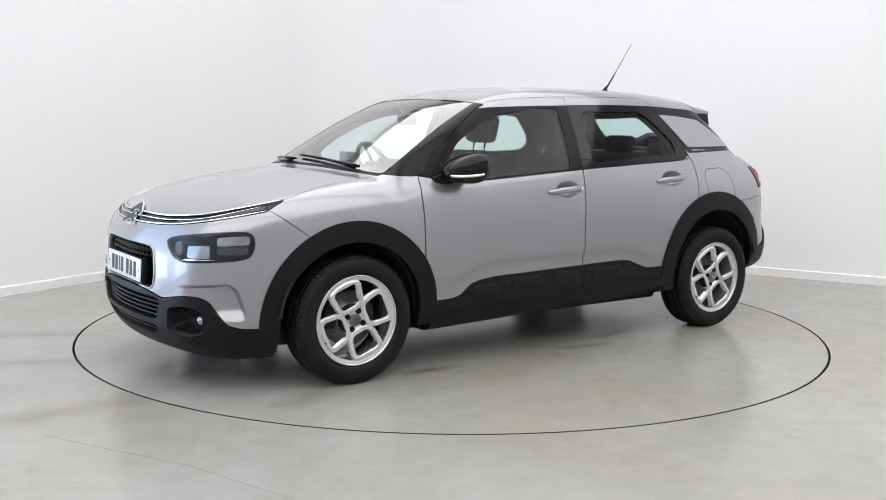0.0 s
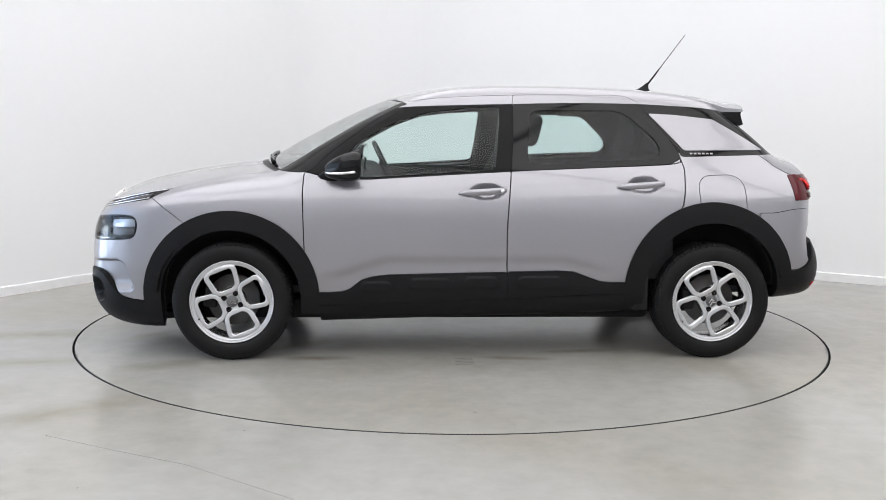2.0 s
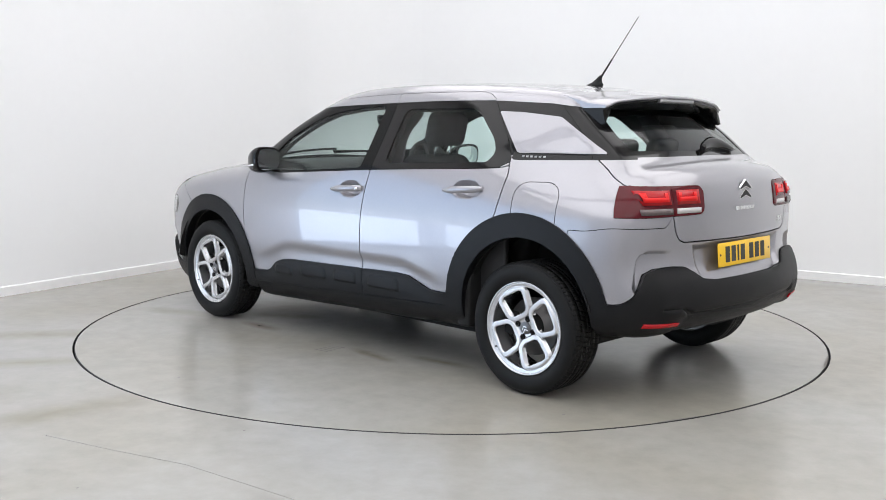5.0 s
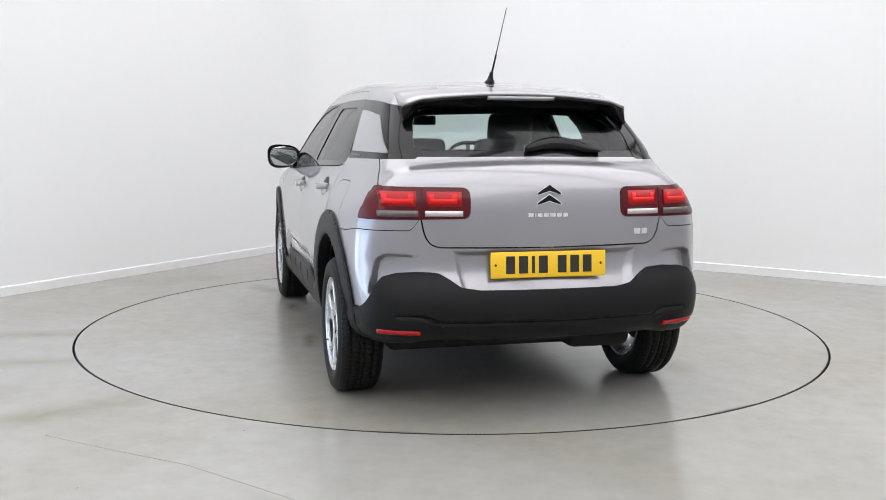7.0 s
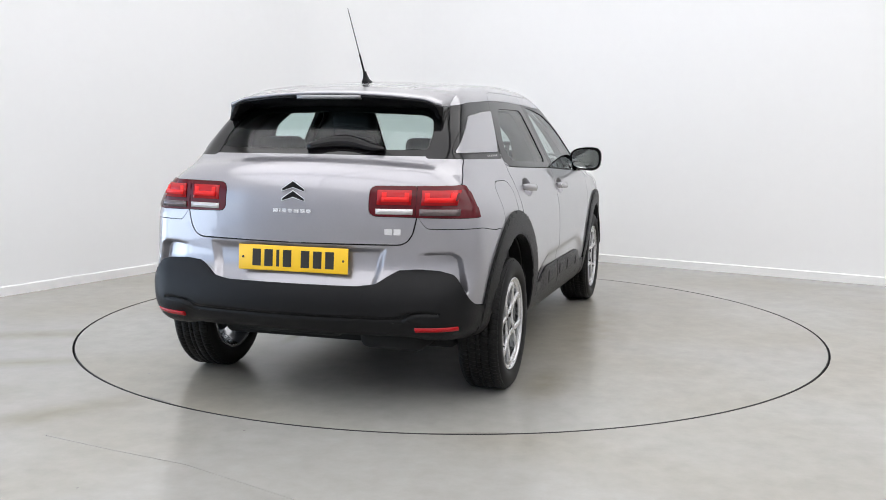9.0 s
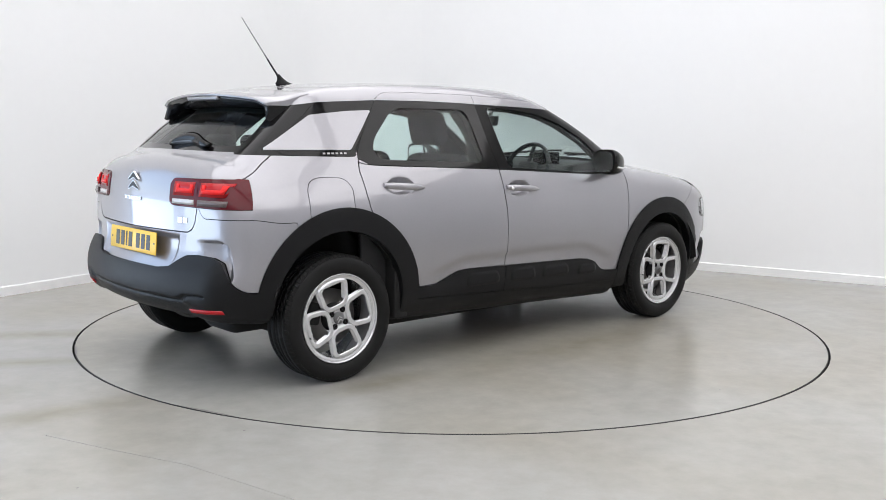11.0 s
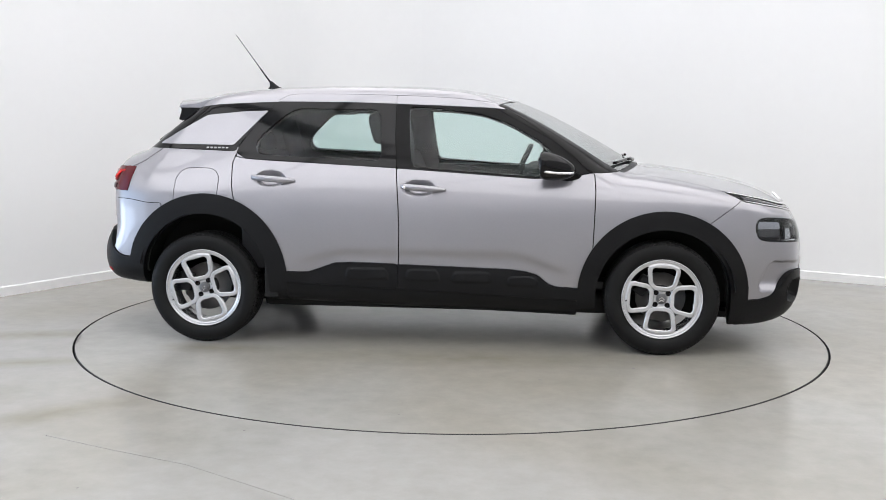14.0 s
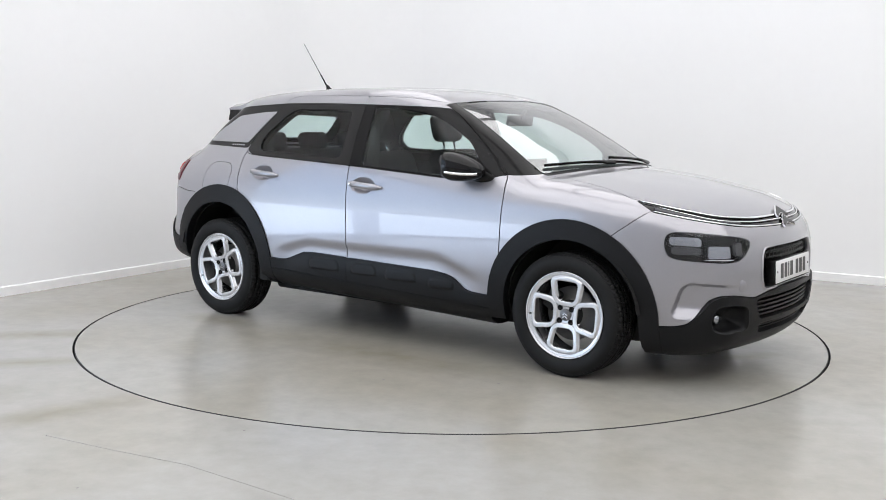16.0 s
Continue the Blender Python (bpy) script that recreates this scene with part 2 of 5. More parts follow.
def spin(profile, n=64, axis="y"):
    """A turned shape from (radius, offset along the axis) pairs."""
    bm = bmesh.new()
    rings = []
    for r, a in profile:
        ring = []
        for i in range(n):
            c, s = math.cos(2 * math.pi * i / n), math.sin(2 * math.pi * i / n)
            ring.append(bm.verts.new((r * c, a, r * s) if axis == "y" else (r * c, r * s, a)))
        rings.append(ring)
    for a, b in zip(rings, rings[1:]):
        for i in range(n):
            f = bm.faces.new((a[i], a[(i + 1) % n], b[(i + 1) % n], b[i]))
            f.smooth = True
    bmesh.ops.recalc_face_normals(bm, faces=bm.faces[:])
    return bm


def tube(pts, radius, n=8, taper=None):
    """A round bar along a line of points."""
    P = [Vector(p) for p in pts]
    rings = []
    for i, p in enumerate(P):
        d = (P[min(i + 1, len(P) - 1)] - P[max(i - 1, 0)]).normalized()
        side = d.cross(Vector((0, 0, 1)) if abs(d.z) < 0.9 else Vector((1, 0, 0))).normalized()
        up = side.cross(d)
        r = radius if taper is None else radius + (taper - radius) * i / (len(P) - 1)
        rings.append([p + (side * math.cos(k * 2 * math.pi / n) + up * math.sin(k * 2 * math.pi / n)) * r for k in range(n)])
    return loft(rings)


# ---------------------------------------------------------------- the room
def build_room():
    def wall(name, a, b, out, z1=ROOM_H, label="smooth white painted showroom wall", z0=0.0, mat=WALL):
        """A wall from a to b, thick towards out."""
        t = out * 0.2
        rings = [[a + Vector((0, 0, z)), b + Vector((0, 0, z)), b + t + Vector((0, 0, z)), a + t + Vector((0, 0, z))] for z in (z0, z1)]
        bm = loft(rings)
        for f in bm.faces:
            f.smooth = False
        return tagged(part(name, (bm, mat), None), label, "wall", kind="structure")

    R = 0.9                                             # the rounded corner
    D0, D1, DH = 5.35, 12.6, 2.8                           # the open gateway in the west wall, out of view
    wall("wall_west", at_room(R, 0), at_room(D0, 0), -V)
    wall("wall_west_lintel", at_room(D0, 0), at_room(D1, 0), -V, z0=DH)
    wall("wall_west_end", at_room(D1, 0), at_room(ROOM_U, 0), -V)
    wall("wall_north", at_room(0, R), at_room(0, ROOM_V), -U)
    # the two unseen walls are greyed to weaken their bounce light
    wall("wall_east", at_room(-0.2, ROOM_V), at_room(ROOM_U + 0.2, ROOM_V), V, label="unseen wall, greyed to dim the light it throws back", mat=DIM_WALL)
    wall("wall_south", at_room(ROOM_U, 0), at_room(ROOM_U, ROOM_V), U, label="unseen wall, greyed to dim the light it throws back", mat=DIM_WALL)
    arc = [at_room(R - R * math.sin(a), R - R * math.cos(a)) for a in [radians(k * 3.75) for k in range(25)]]
    outer = [at_room(0, R) - U * 0.2, at_room(-0.2, -0.2), at_room(R, 0) - V * 0.2]
    bm = loft([[p + Vector((0, 0, z)) for p in arc + outer] for z in (0, ROOM_H)])
    bmesh.ops.split_edges(bm, edges=[e for e in bm.edges if len(e.link_faces) == 2 and e.calc_face_angle() > 0.4])
    tagged(part("wall_corner", (bm, WALL), None), "rounded white corner between two showroom walls", "wall", kind="structure")
    for name, pts in (("baseboard", [at_room(D0, 0), at_room(R, 0)] + arc + [at_room(0, R), at_room(0, ROOM_V)]),):
        rings = []
        for i, p in enumerate(pts):
            d = (pts[min(i + 1, len(pts) - 1)] - pts[max(i - 1, 0)]).normalized()
            inn = Vector((d.y, -d.x, 0))
            if inn.dot(at_room(5, 5) - p) < 0:
                inn = -inn
            rings.append([p + inn * o + Vector((0, 0, z)) for o, z in ((0.002, 0), (0.016, 0), (0.016, 0.064), (0.011, 0.070), (0.002, 0.072))])
        bm = loft(rings)
        for f in bm.faces:
            f.smooth = False
        tagged(part(name, (bm, TRIM), None), "low white skirting board along the walls", "skirting", kind="structure")
    # floor with the round pit of the turntable
    n = 180
    ring = [Vector((FLOOR_R * math.cos(2 * math.pi * i / n), FLOOR_R * math.sin(2 * math.pi * i / n), 0)) for i in range(n)]
    quad = [at_room(-0.2, -0.2), at_room(ROOM_U + 0.2, -0.2), at_room(ROOM_U + 0.2, ROOM_V + 0.2), at_room(-0.2, ROOM_V + 0.2)]

    def border(a):
        d = Vector((math.cos(a), math.sin(a), 0))
        best = 1e9
        for i in range(4):
            p, q = quad[i], quad[(i + 1) % 4]
            e = q - p
            k = d.x * e.y - d.y * e.x
            if abs(k) > 1e-9:
                s, w = (p.x * e.y - p.y * e.x) / k, (p.x * d.y - p.y * d.x) / k
                if s > 0 and -1e-6 <= w <= 1 + 1e-6:
                    best = min(best, s)
        return d * best
    bm = bmesh.new()
    a = [bm.verts.new(p) for p in ring]
    b = [bm.verts.new(border(2 * math.pi * i / n)) for i in range(n)]
    for i in range(n):
        j = (i + 1) % n
        bm.faces.new((a[i], a[j], b[j], b[i]))
    bmesh.ops.recalc_face_normals(bm, faces=bm.faces[:])
    tagged(part("floor", (bm, FLOOR), None), "pale grey worn concrete floor with faint stains", "floor", kind="structure")
    for x, y, r in ((-1.289, -2.90, 0.007), (-0.849, -2.238, 0.008), (3.05, 2.0, 0.016), (3.3, 1.75, 0.008), (-2.45, 1.25, 0.007), (2.6, -0.4, 0.006), (1.7, -2.2, 0.005), (-2.2, -1.9, 0.006)):
        sp = bmesh.new()
        bmesh.ops.create_circle(sp, cap_ends=True, radius=r, segments=9)
        for v in sp.verts:
            v.co *= 0.7 + 0.5 * noise.noise(v.co * 300 + Vector((x, y, 0)))
            v.co.z = 0.0015
        tagged(part("floor_speck", (sp, MARK), None, m=pose(x, y, 0)), "small dark speck of dirt on the floor", "dirt", "specks on the floor", "structure")
    line = [Vector((-1.636, -2.328, 0.0006)), Vector((-1.30, -2.50, 0.0006)), Vector((-0.98, -2.65, 0.0006)), Vector((-0.524, -2.979, 0.0006))]
    tagged(part("floor_crack", (tube(line, 0.0009, 6), CRACK), None), "fine hairline crack in the concrete floor", "crack", kind="structure")
    # sides and bottom of the gap coloured black, so that it looks deep in shade
    tagged(part("pit_wall", (spin([(FLOOR_R, -0.0005), (FLOOR_R + 0.0004, -0.12)], n, "z"), GAP), None), "dark edge of the floor round the turntable", "floor", kind="structure")
    bm = bmesh.new()
    bmesh.ops.create_circle(bm, cap_ends=True, radius=FLOOR_R + 0.05, segments=96, matrix=Matrix.Translation((0, 0, -0.1)))
    tagged(part("pit_floor", (bm, GAP), None), "black bottom of the gap round the turntable", "floor", kind="structure")
    # ceiling with light panels
    bm = loft([[p + Vector((0, 0, z)) for p in quad] for z in (ROOM_H, ROOM_H + 0.2)])
    for f in bm.faces:
        f.smooth = False
    tagged(part("ceiling", (bm, CEIL), None), "plain white showroom ceiling", "ceiling", kind="structure")
    thing = tagged(new("ceiling_light"), "large white light panel on the ceiling", "ceiling light", "ceiling light panels")
    fr = bmesh.new()
    for x0, x1, y0, y1 in ((-1.37, 1.37, -1.47, -1.45), (-1.37, 1.37, 1.45, 1.47), (-1.37, -1.35, -1.45, 1.45), (1.35, 1.37, -1.45, 1.45)):
        o = box_bm(x0, x1, y0, y1, -0.08, 0)
        me = bpy.data.meshes.new("tmp")
        o.to_mesh(me)
        o.free()
        fr.from_mesh(me)
    part("frame", (fr, TRIM), thing)
    part("diffuser", (box_bm(-1.35, 1.35, -1.45, 1.45, -0.06, -0.03), LIGHT), thing)
    spots = [(u, v) for u in (2.0, 5.2, 8.4, 11.4) for v in (1.6, 4.4, 7.2, 10.0)]
    for i, (u, v) in enumerate(spots):
        m = Matrix.Translation(at_room(u, v, ROOM_H)) @ pose(0, 0, 0, 0, 0, ROOM_TURN)
        if i == 0:
            thing.matrix_basis = m
        else:
            copy_thing(thing, m)
    # the yard before the gateway
    bm = loft([[at_room(u, v, z) for u, v in ((-6, -0.21), (20, -0.21), (20, -30), (-6, -30))] for z in (-0.15, -0.02)])
    for f in bm.faces:
        f.smooth = False
    tagged(part("ground", (bm, TARMAC), None), "grey tarmac yard outside the open gateway", "ground", kind="structure")
    # skylight in the gateway, and the sunlit yard in its lower part
    for name, u0, u1, z0, z1, watts, tint in (("daylight", D0, D1, 0.05, DH - 0.05, DAY, (0.60, 0.75, 1.0)), ("sunlit_yard", 5.40, 6.75, 0.10, 0.80, YARD * 0.40, (0.70, 0.83, 1.0)), ("sunlit_yard", 7.0, 10.4, 0.10, 0.80, YARD, (0.70, 0.83, 1.0))):
        lamp = bpy.data.lights.new(name, "AREA")
        lamp.shape, lamp.size, lamp.size_y, lamp.energy, lamp.color = "RECTANGLE", u1 - u0 - 0.1, z1 - z0, watts, tint
        c = at_room((u0 + u1) / 2, -0.1, (z0 + z1) / 2)
        new(name, lamp).matrix_world = look(c, c + V)


FLOOR_R, DISC_R = 2.2585, 2.2492
DAY, YARD = 100.0, 23.0


def build_turntable():
    t = tagged(new("turntable"), "round concrete turntable set flush into the floor", "turntable")
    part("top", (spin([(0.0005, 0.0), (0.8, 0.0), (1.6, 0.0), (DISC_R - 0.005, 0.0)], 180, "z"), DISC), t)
    # the disc's side carries the same painted-in shade
    part("rim", (spin([(DISC_R - 0.005, 0.0), (DISC_R - 0.001, -0.002), (DISC_R, -0.005), (DISC_R, -0.09)], 180, "z"), GAP), t, "dark edge of the turntable")
    rng = random.Random(4)
    # faint row of worn tread marks, and specks of dirt
    for k in range(5):
        bm = box_bm(-0.052 + 0.01 * rng.random(), 0.05, -0.004, 0.004, 0.0004, 0.0012)
        part("scuff", (bm, MARK), t, m=pose(CAR_X + 0.062, CAR_Y + 0.876 + 0.032 * (k - 2), 0, 0, 0, 6))
    # chipped, dirty stretches of the rim
    for a0, a1, wide in ((156.5, 163.0, 0.016), (-165.5, -156.0, 0.018), (20.0, 24.0, 0.010)):
        bm, rows = bmesh.new(), []
        for k in range(13):
            a = radians(a0 + (a1 - a0) * k / 12)
            w = wide * math.sin(math.pi * (0.03 + 0.94 * k / 12)) * (0.75 + 0.25 * rng.random())
            rows.append([bm.verts.new((q * math.cos(a), q * math.sin(a), 0.0009)) for q in (DISC_R - 0.003, DISC_R - 0.003 - w)])
        for p, q in zip(rows, rows[1:]):
            bm.faces.new((p[0], q[0], q[1], p[1]))
        bmesh.ops.recalc_face_normals(bm, faces=bm.faces[:])
        part("worn_edge", (bm, MARK), t, "brown chipped edge")
    for k in range(16):
        a, r = rng.uniform(0, 6.28), rng.uniform(0.7, 2.1)
        bm = bmesh.new()
        bmesh.ops.create_circle(bm, cap_ends=True, radius=rng.uniform(0.004, 0.010), segments=7)
        for v in bm.verts:
            v.co *= rng.uniform(0.6, 1.2)
            v.co.z = 0.0012
        part("speck", (bm, MARK), t, m=pose(r * math.cos(a), r * math.sin(a), 0, 0, 0, 57 * a))
    return t
# ---------------------------------------------------------------- car body: one smooth shell
def catmull(pts, n=8, closed=False):
    """A smooth line through points, n steps from each to the next."""
    P = np.array(pts, float)
    m = len(P)
    out = []
    for i in range(m if closed else m - 1):
        if closed:
            a, b, c, d = P[(i - 1) % m], P[i], P[(i + 1) % m], P[(i + 2) % m]
        else:
            a, b, c, d = P[max(i - 1, 0)], P[i], P[i + 1], P[min(i + 2, m - 1)]
        for s in np.arange(n) / n:
            out.append(0.5 * (2 * b + (c - a) * s + (2 * a - 5 * b + 4 * c - d) * s * s + (3 * b - a - 3 * c + d) * s ** 3))
    if not closed:
        out.append(P[-1])
    return np.array(out)


def poly_sdf(poly, q):
    """Signed distance of the points q (n, 2) to a closed polygon, negative inside."""
    poly, q = np.asarray(poly, float), np.asarray(q, float)
    best = np.full(len(q), 1e9)
    inside = np.zeros(len(q), bool)
    for i in range(len(poly)):
        a, b = poly[i - 1], poly[i]
        e = b - a
        w = q - a
        h = np.clip((w @ e) / max(e @ e, 1e-12), 0, 1)
        best = np.minimum(best, ((w - h[:, None] * e) ** 2).sum(1))
        up = (a[1] > q[:, 1]) != (b[1] > q[:, 1])
        if abs(e[1]) > 1e-12:
            inside ^= up & (q[:, 0] < a[0] + (q[:, 1] - a[1]) / e[1] * e[0])
    return np.where(inside, -1, 1) * np.sqrt(best)


# outline of the car along its middle (x forward, z up, origin on the floor midway between the axles)
OUTLINE = [(1.70, 0.158), (1.95, 0.160), (2.085, 0.200), (2.150, 0.285), (2.168, 0.40), (2.168, 0.50), (2.165, 0.60), (2.15, 0.69),
           (2.12, 0.765), (2.07, 0.825), (1.98, 0.880), (1.85, 0.930), (1.60, 0.985), (1.35, 1.022), (1.20, 1.042),
           (0.98, 1.165), (0.76, 1.283), (0.55, 1.378), (0.36, 1.437), (0.15, 1.472), (-0.10, 1.489), (-0.50, 1.494), (-0.90, 1.483),
           (-1.20, 1.459), (-1.36, 1.428), (-1.44, 1.375), (-1.60, 1.255), (-1.765, 1.125), (-1.865, 1.088), (-1.93, 1.035), (-1.958, 0.95),
           (-1.965, 0.85), (-1.965, 0.75), (-1.968, 0.65), (-2.005, 0.57), (-2.022, 0.49), (-2.01, 0.41), (-1.95, 0.352), (-1.80, 0.335),
           (-1.60, 0.322), (-0.90, 0.25), (0.90, 0.20)]
WIDTH_Z = np.array([(0.10, 0.74), (0.2, 0.775), (0.3, 0.812), (0.4, 0.832), (0.5, 0.845), (0.6, 0.85), (0.7, 0.85), (0.8, 0.844), (0.9, 0.826), (0.98, 0.803),
                    (1.05, 0.775), (1.12, 0.740), (1.2, 0.700), (1.3, 0.648), (1.4, 0.594), (1.5, 0.53)])
PLAN_LOW = np.array([(-2.1, 0.74), (-2.0, 0.83), (-1.9, 0.885), (-1.8, 0.925), (-1.7, 0.955), (-1.55, 0.98), (-1.3, 0.995), (-0.8, 1.0), (0, 1.0), (0.8, 1.0), (1.2, 0.995),
                     (1.5, 0.975), (1.7, 0.935), (1.8, 0.905), (1.9, 0.865), (2.0, 0.81), (2.1, 0.74), (2.2, 0.64)])
PLAN_UP = np.array([(-1.9, 0.80), (-1.75, 0.84), (-1.62, 0.875), (-1.45, 0.91), (-1.2, 0.953), (-0.9, 0.985), (-0.4, 1.0), (0.2, 1.0), (0.6, 0.99), (1.0, 0.965), (1.3, 0.95),
                    (1.6, 0.94), (1.8, 0.90), (2.0, 0.82), (2.2, 0.7)])


WIDTH_Z, PLAN_LOW, PLAN_UP = catmull(WIDTH_Z, 10), catmull(PLAN_LOW, 10), catmull(PLAN_UP, 10)


def soft_line(c, v):
    return np.interp(v, c[:, 0], c[:, 1])


GX, GZ = np.arange(-2.6, 2.6, 0.01), np.arange(-0.2, 1.9, 0.01)
_gx, _gz = np.meshgrid(GX, GZ, indexing="ij")
GRID = poly_sdf(catmull(OUTLINE, 5, True), np.stack([_gx.ravel(), _gz.ravel()], 1)).reshape(_gx.shape)


def outline_sdf(x, z):
    u = np.clip((x - GX[0]) / 0.01, 0, len(GX) - 2.001)
    v = np.clip((z - GZ[0]) / 0.01, 0, len(GZ) - 2.001)
    i, j = u.astype(int), v.astype(int)
    u, v = u - i, v - j
    return (GRID[i, j] * (1 - u) * (1 - v) + GRID[i + 1, j] * u * (1 - v) + GRID[i, j + 1] * (1 - u) * v + GRID[i + 1, j + 1] * u * v)


def step(a, b, x):
    s = np.clip((x - a) / (b - a), 0, 1)
    return s * s * (3 - 2 * s)


def half_width(x, z):
    up = step(0.85, 1.15, z)
    w = soft_line(WIDTH_Z, z) * (soft_line(PLAN_LOW, x) * (1 - up) + soft_line(PLAN_UP, x) * up)
    # shoulder pressed into the doors above the cladding
    top = 0.55 - 0.09 * step(0.45, 0.80, x) - 0.06 * step(-0.45, -0.75, x)
    dent = step(top + 0.014, top - 0.022, z) * step(top - 0.17, top - 0.045, z) * step(0.84, 0.66, x) * step(-0.80, -0.62, x)
    return w - 0.014 * dent


def body(x, y, z):
    """Less than nothing inside the body, more outside."""
    y = np.abs(y)
    bow = np.where(x > 0, 0.27 + 0.06 * step(0.9, 1.1, z), -(0.20 - 0.02 * step(1.0, 1.2, z)))
    bow = bow * step(0.05, 0.5, np.abs(x))
    s1 = outline_sdf(x + bow * y * y, z + 0.085 * y * y * step(0.7, 0.95, z))
    s2 = y - half_width(x, z)
    k = 0.10 - 0.045 * step(1.0, 1.25, z)
    h = np.clip(0.5 + 0.5 * (s1 - s2) / k, 0, 1)
    return s2 * (1 - h) + s1 * h + k * h * (1 - h)


def cast_shell(P):
    """Pulls points from round the car in to the body's surface, along rays from its long axis."""
    o = np.stack([np.clip(P[:, 0] * 0.72, -1.25, 1.45), np.zeros(len(P)), np.interp(P[:, 0], [-1.5, 0.6, 1.6], [0.80, 0.80, 0.68])], 1)
    d = P - o
    lo, hi = np.zeros(len(P)), np.ones(len(P))
    for _ in range(30):
        m = (lo + hi) / 2
        q = o + m[:, None] * d
        out = body(q[:, 0], q[:, 1], q[:, 2]) > 0
        hi, lo = np.where(out, m, hi), np.where(out, lo, m)
    return o + lo[:, None] * d


def half_shell(h=0.018):
    """The left half (y >= 0) of the body's surface as triangles: points, faces."""
    x0, x1, y1, z0, z1 = -2.25, 2.35, 1.05, 0.06, 1.72
    nx, ny, nz = int((x1 - x0) / h), int(y1 / h), int((z1 - z0) / h)
    V, F = [], []

    def sheet(f, nu, nv):
        b = sum(len(v) for v in V)
        u, v = np.meshgrid(np.linspace(0, 1, nu + 1), np.linspace(0, 1, nv + 1), indexing="ij")
        V.append(f(u.ravel(), v.ravel()))
        i, j = np.meshgrid(np.arange(nu), np.arange(nv), indexing="ij")
        a = (b + i * (nv + 1) + j).ravel()
        q = np.stack([a, a + nv + 1, a + nv + 2, a + 1], 1)
        flip = ((i + j) % 2 == 0).ravel()
        F.append(np.concatenate([q[flip][:, [0, 1, 2]], q[flip][:, [0, 2, 3]], q[~flip][:, [0, 1, 3]], q[~flip][:, [1, 2, 3]]]))

    sheet(lambda u, v: np.stack([x1 + (x0 - x1) * u, 0 * u + y1, z0 + (z1 - z0) * v], 1), nx, nz)   # side
    sheet(lambda u, v: np.stack([x1 + (x0 - x1) * u, y1 * (1 - v), 0 * u + z1], 1), nx, ny)          # top
    sheet(lambda u, v: np.stack([x1 + (x0 - x1) * u, y1 * v, 0 * u + z0], 1), nx, ny)                # bottom
    sheet(lambda u, v: np.stack([0 * u + x1, y1 * u, z0 + (z1 - z0) * v], 1), ny, nz)                # front
    sheet(lambda u, v: np.stack([0 * u + x0, y1 * (1 - u), z0 + (z1 - z0) * v], 1), ny, nz)          # rear
    V, F = np.concatenate(V), np.concatenate(F)
    key = np.round(V * 1e5).astype(np.int64)
    _, first, back = np.unique(key, axis=0, return_index=True, return_inverse=True)
    V, F = V[first], back.reshape(-1)[F]
    F = F[(F[:, 0] != F[:, 1]) & (F[:, 1] != F[:, 2]) & (F[:, 0] != F[:, 2])]
    V = cast_shell(V)
    V[:, 1] = np.maximum(V[:, 1], 0)
    return V, F


# ---------------------------------------------------------------- cutting the shell into panels
def vertex_normals(P, F):
    fn = np.cross(P[F[:, 1]] - P[F[:, 0]], P[F[:, 2]] - P[F[:, 0]])
    N = np.zeros_like(P)
    for k in range(3):
        np.add.at(N, F[:, k], fn)
    return N / np.maximum(np.linalg.norm(N, axis=1), 1e-12)[:, None]


def even_normals(P, F, rounds=2):
    """Vertex normals, evened out with their neighbours."""
    N = vertex_normals(P, F)
    for _ in range(rounds):
        S = N.copy()
        for a, b in ((0, 1), (1, 2), (2, 0)):
            np.add.at(S, F[:, a], N[F[:, b]])
            np.add.at(S, F[:, b], N[F[:, a]])
        N = S / np.maximum(np.linalg.norm(S, axis=1), 1e-12)[:, None]
    return N


def cut(P, N, F, d):
    """Splits triangles along d = 0. Gives points, normals, the faces inside (d < 0) and those outside."""
    d = np.where(np.abs(d) < 1e-7, 1e-7, d)
    neg = d[F] < 0
    k = neg.sum(1)
    inside, outside = [F[k == 3]], [F[k == 0]]
    newP, newN, seen = [], [], {}
    base = len(P)

    def mid(a, b):
        key = (a, b) if a < b else (b, a)
        if key not in seen:
            s = d[a] / (d[a] - d[b])
            seen[key] = base + len(newP)
            newP.append(P[a] + s * (P[b] - P[a]))
            n = N[a] + s * (N[b] - N[a])
            newN.append(n / max(np.linalg.norm(n), 1e-12))
        return seen[key]
    fi, fo = [], []
    for f, ng, c in zip(F[(k > 0) & (k < 3)].tolist(), neg[(k > 0) & (k < 3)].tolist(), k[(k > 0) & (k < 3)].tolist()):
        odd = ng.index(c == 1)
        a, b, e = f[odd], f[(odd + 1) % 3], f[(odd + 2) % 3]
        ab, ae = mid(a, b), mid(a, e)
        one, two = (fi, fo) if c == 1 else (fo, fi)
        one.append((a, ab, ae))
        two += [(ab, b, e), (ab, e, ae)]
    if newP:
        P, N = np.concatenate([P, newP]), np.concatenate([N, newN])
    if fi:
        inside.append(np.array(fi))
    if fo:
        outside.append(np.array(fo))
    return P, N, np.concatenate(inside), np.concatenate(outside)


def score(panel, region, levels):
    """The panel with edges laid along the lines where the region's distance has the given values."""
    P, N, F = panel
    for v in levels:
        P, N, a, b = cut(P, N, F, region(P) - v)
        F = np.concatenate([a, b])
    return P, N, F


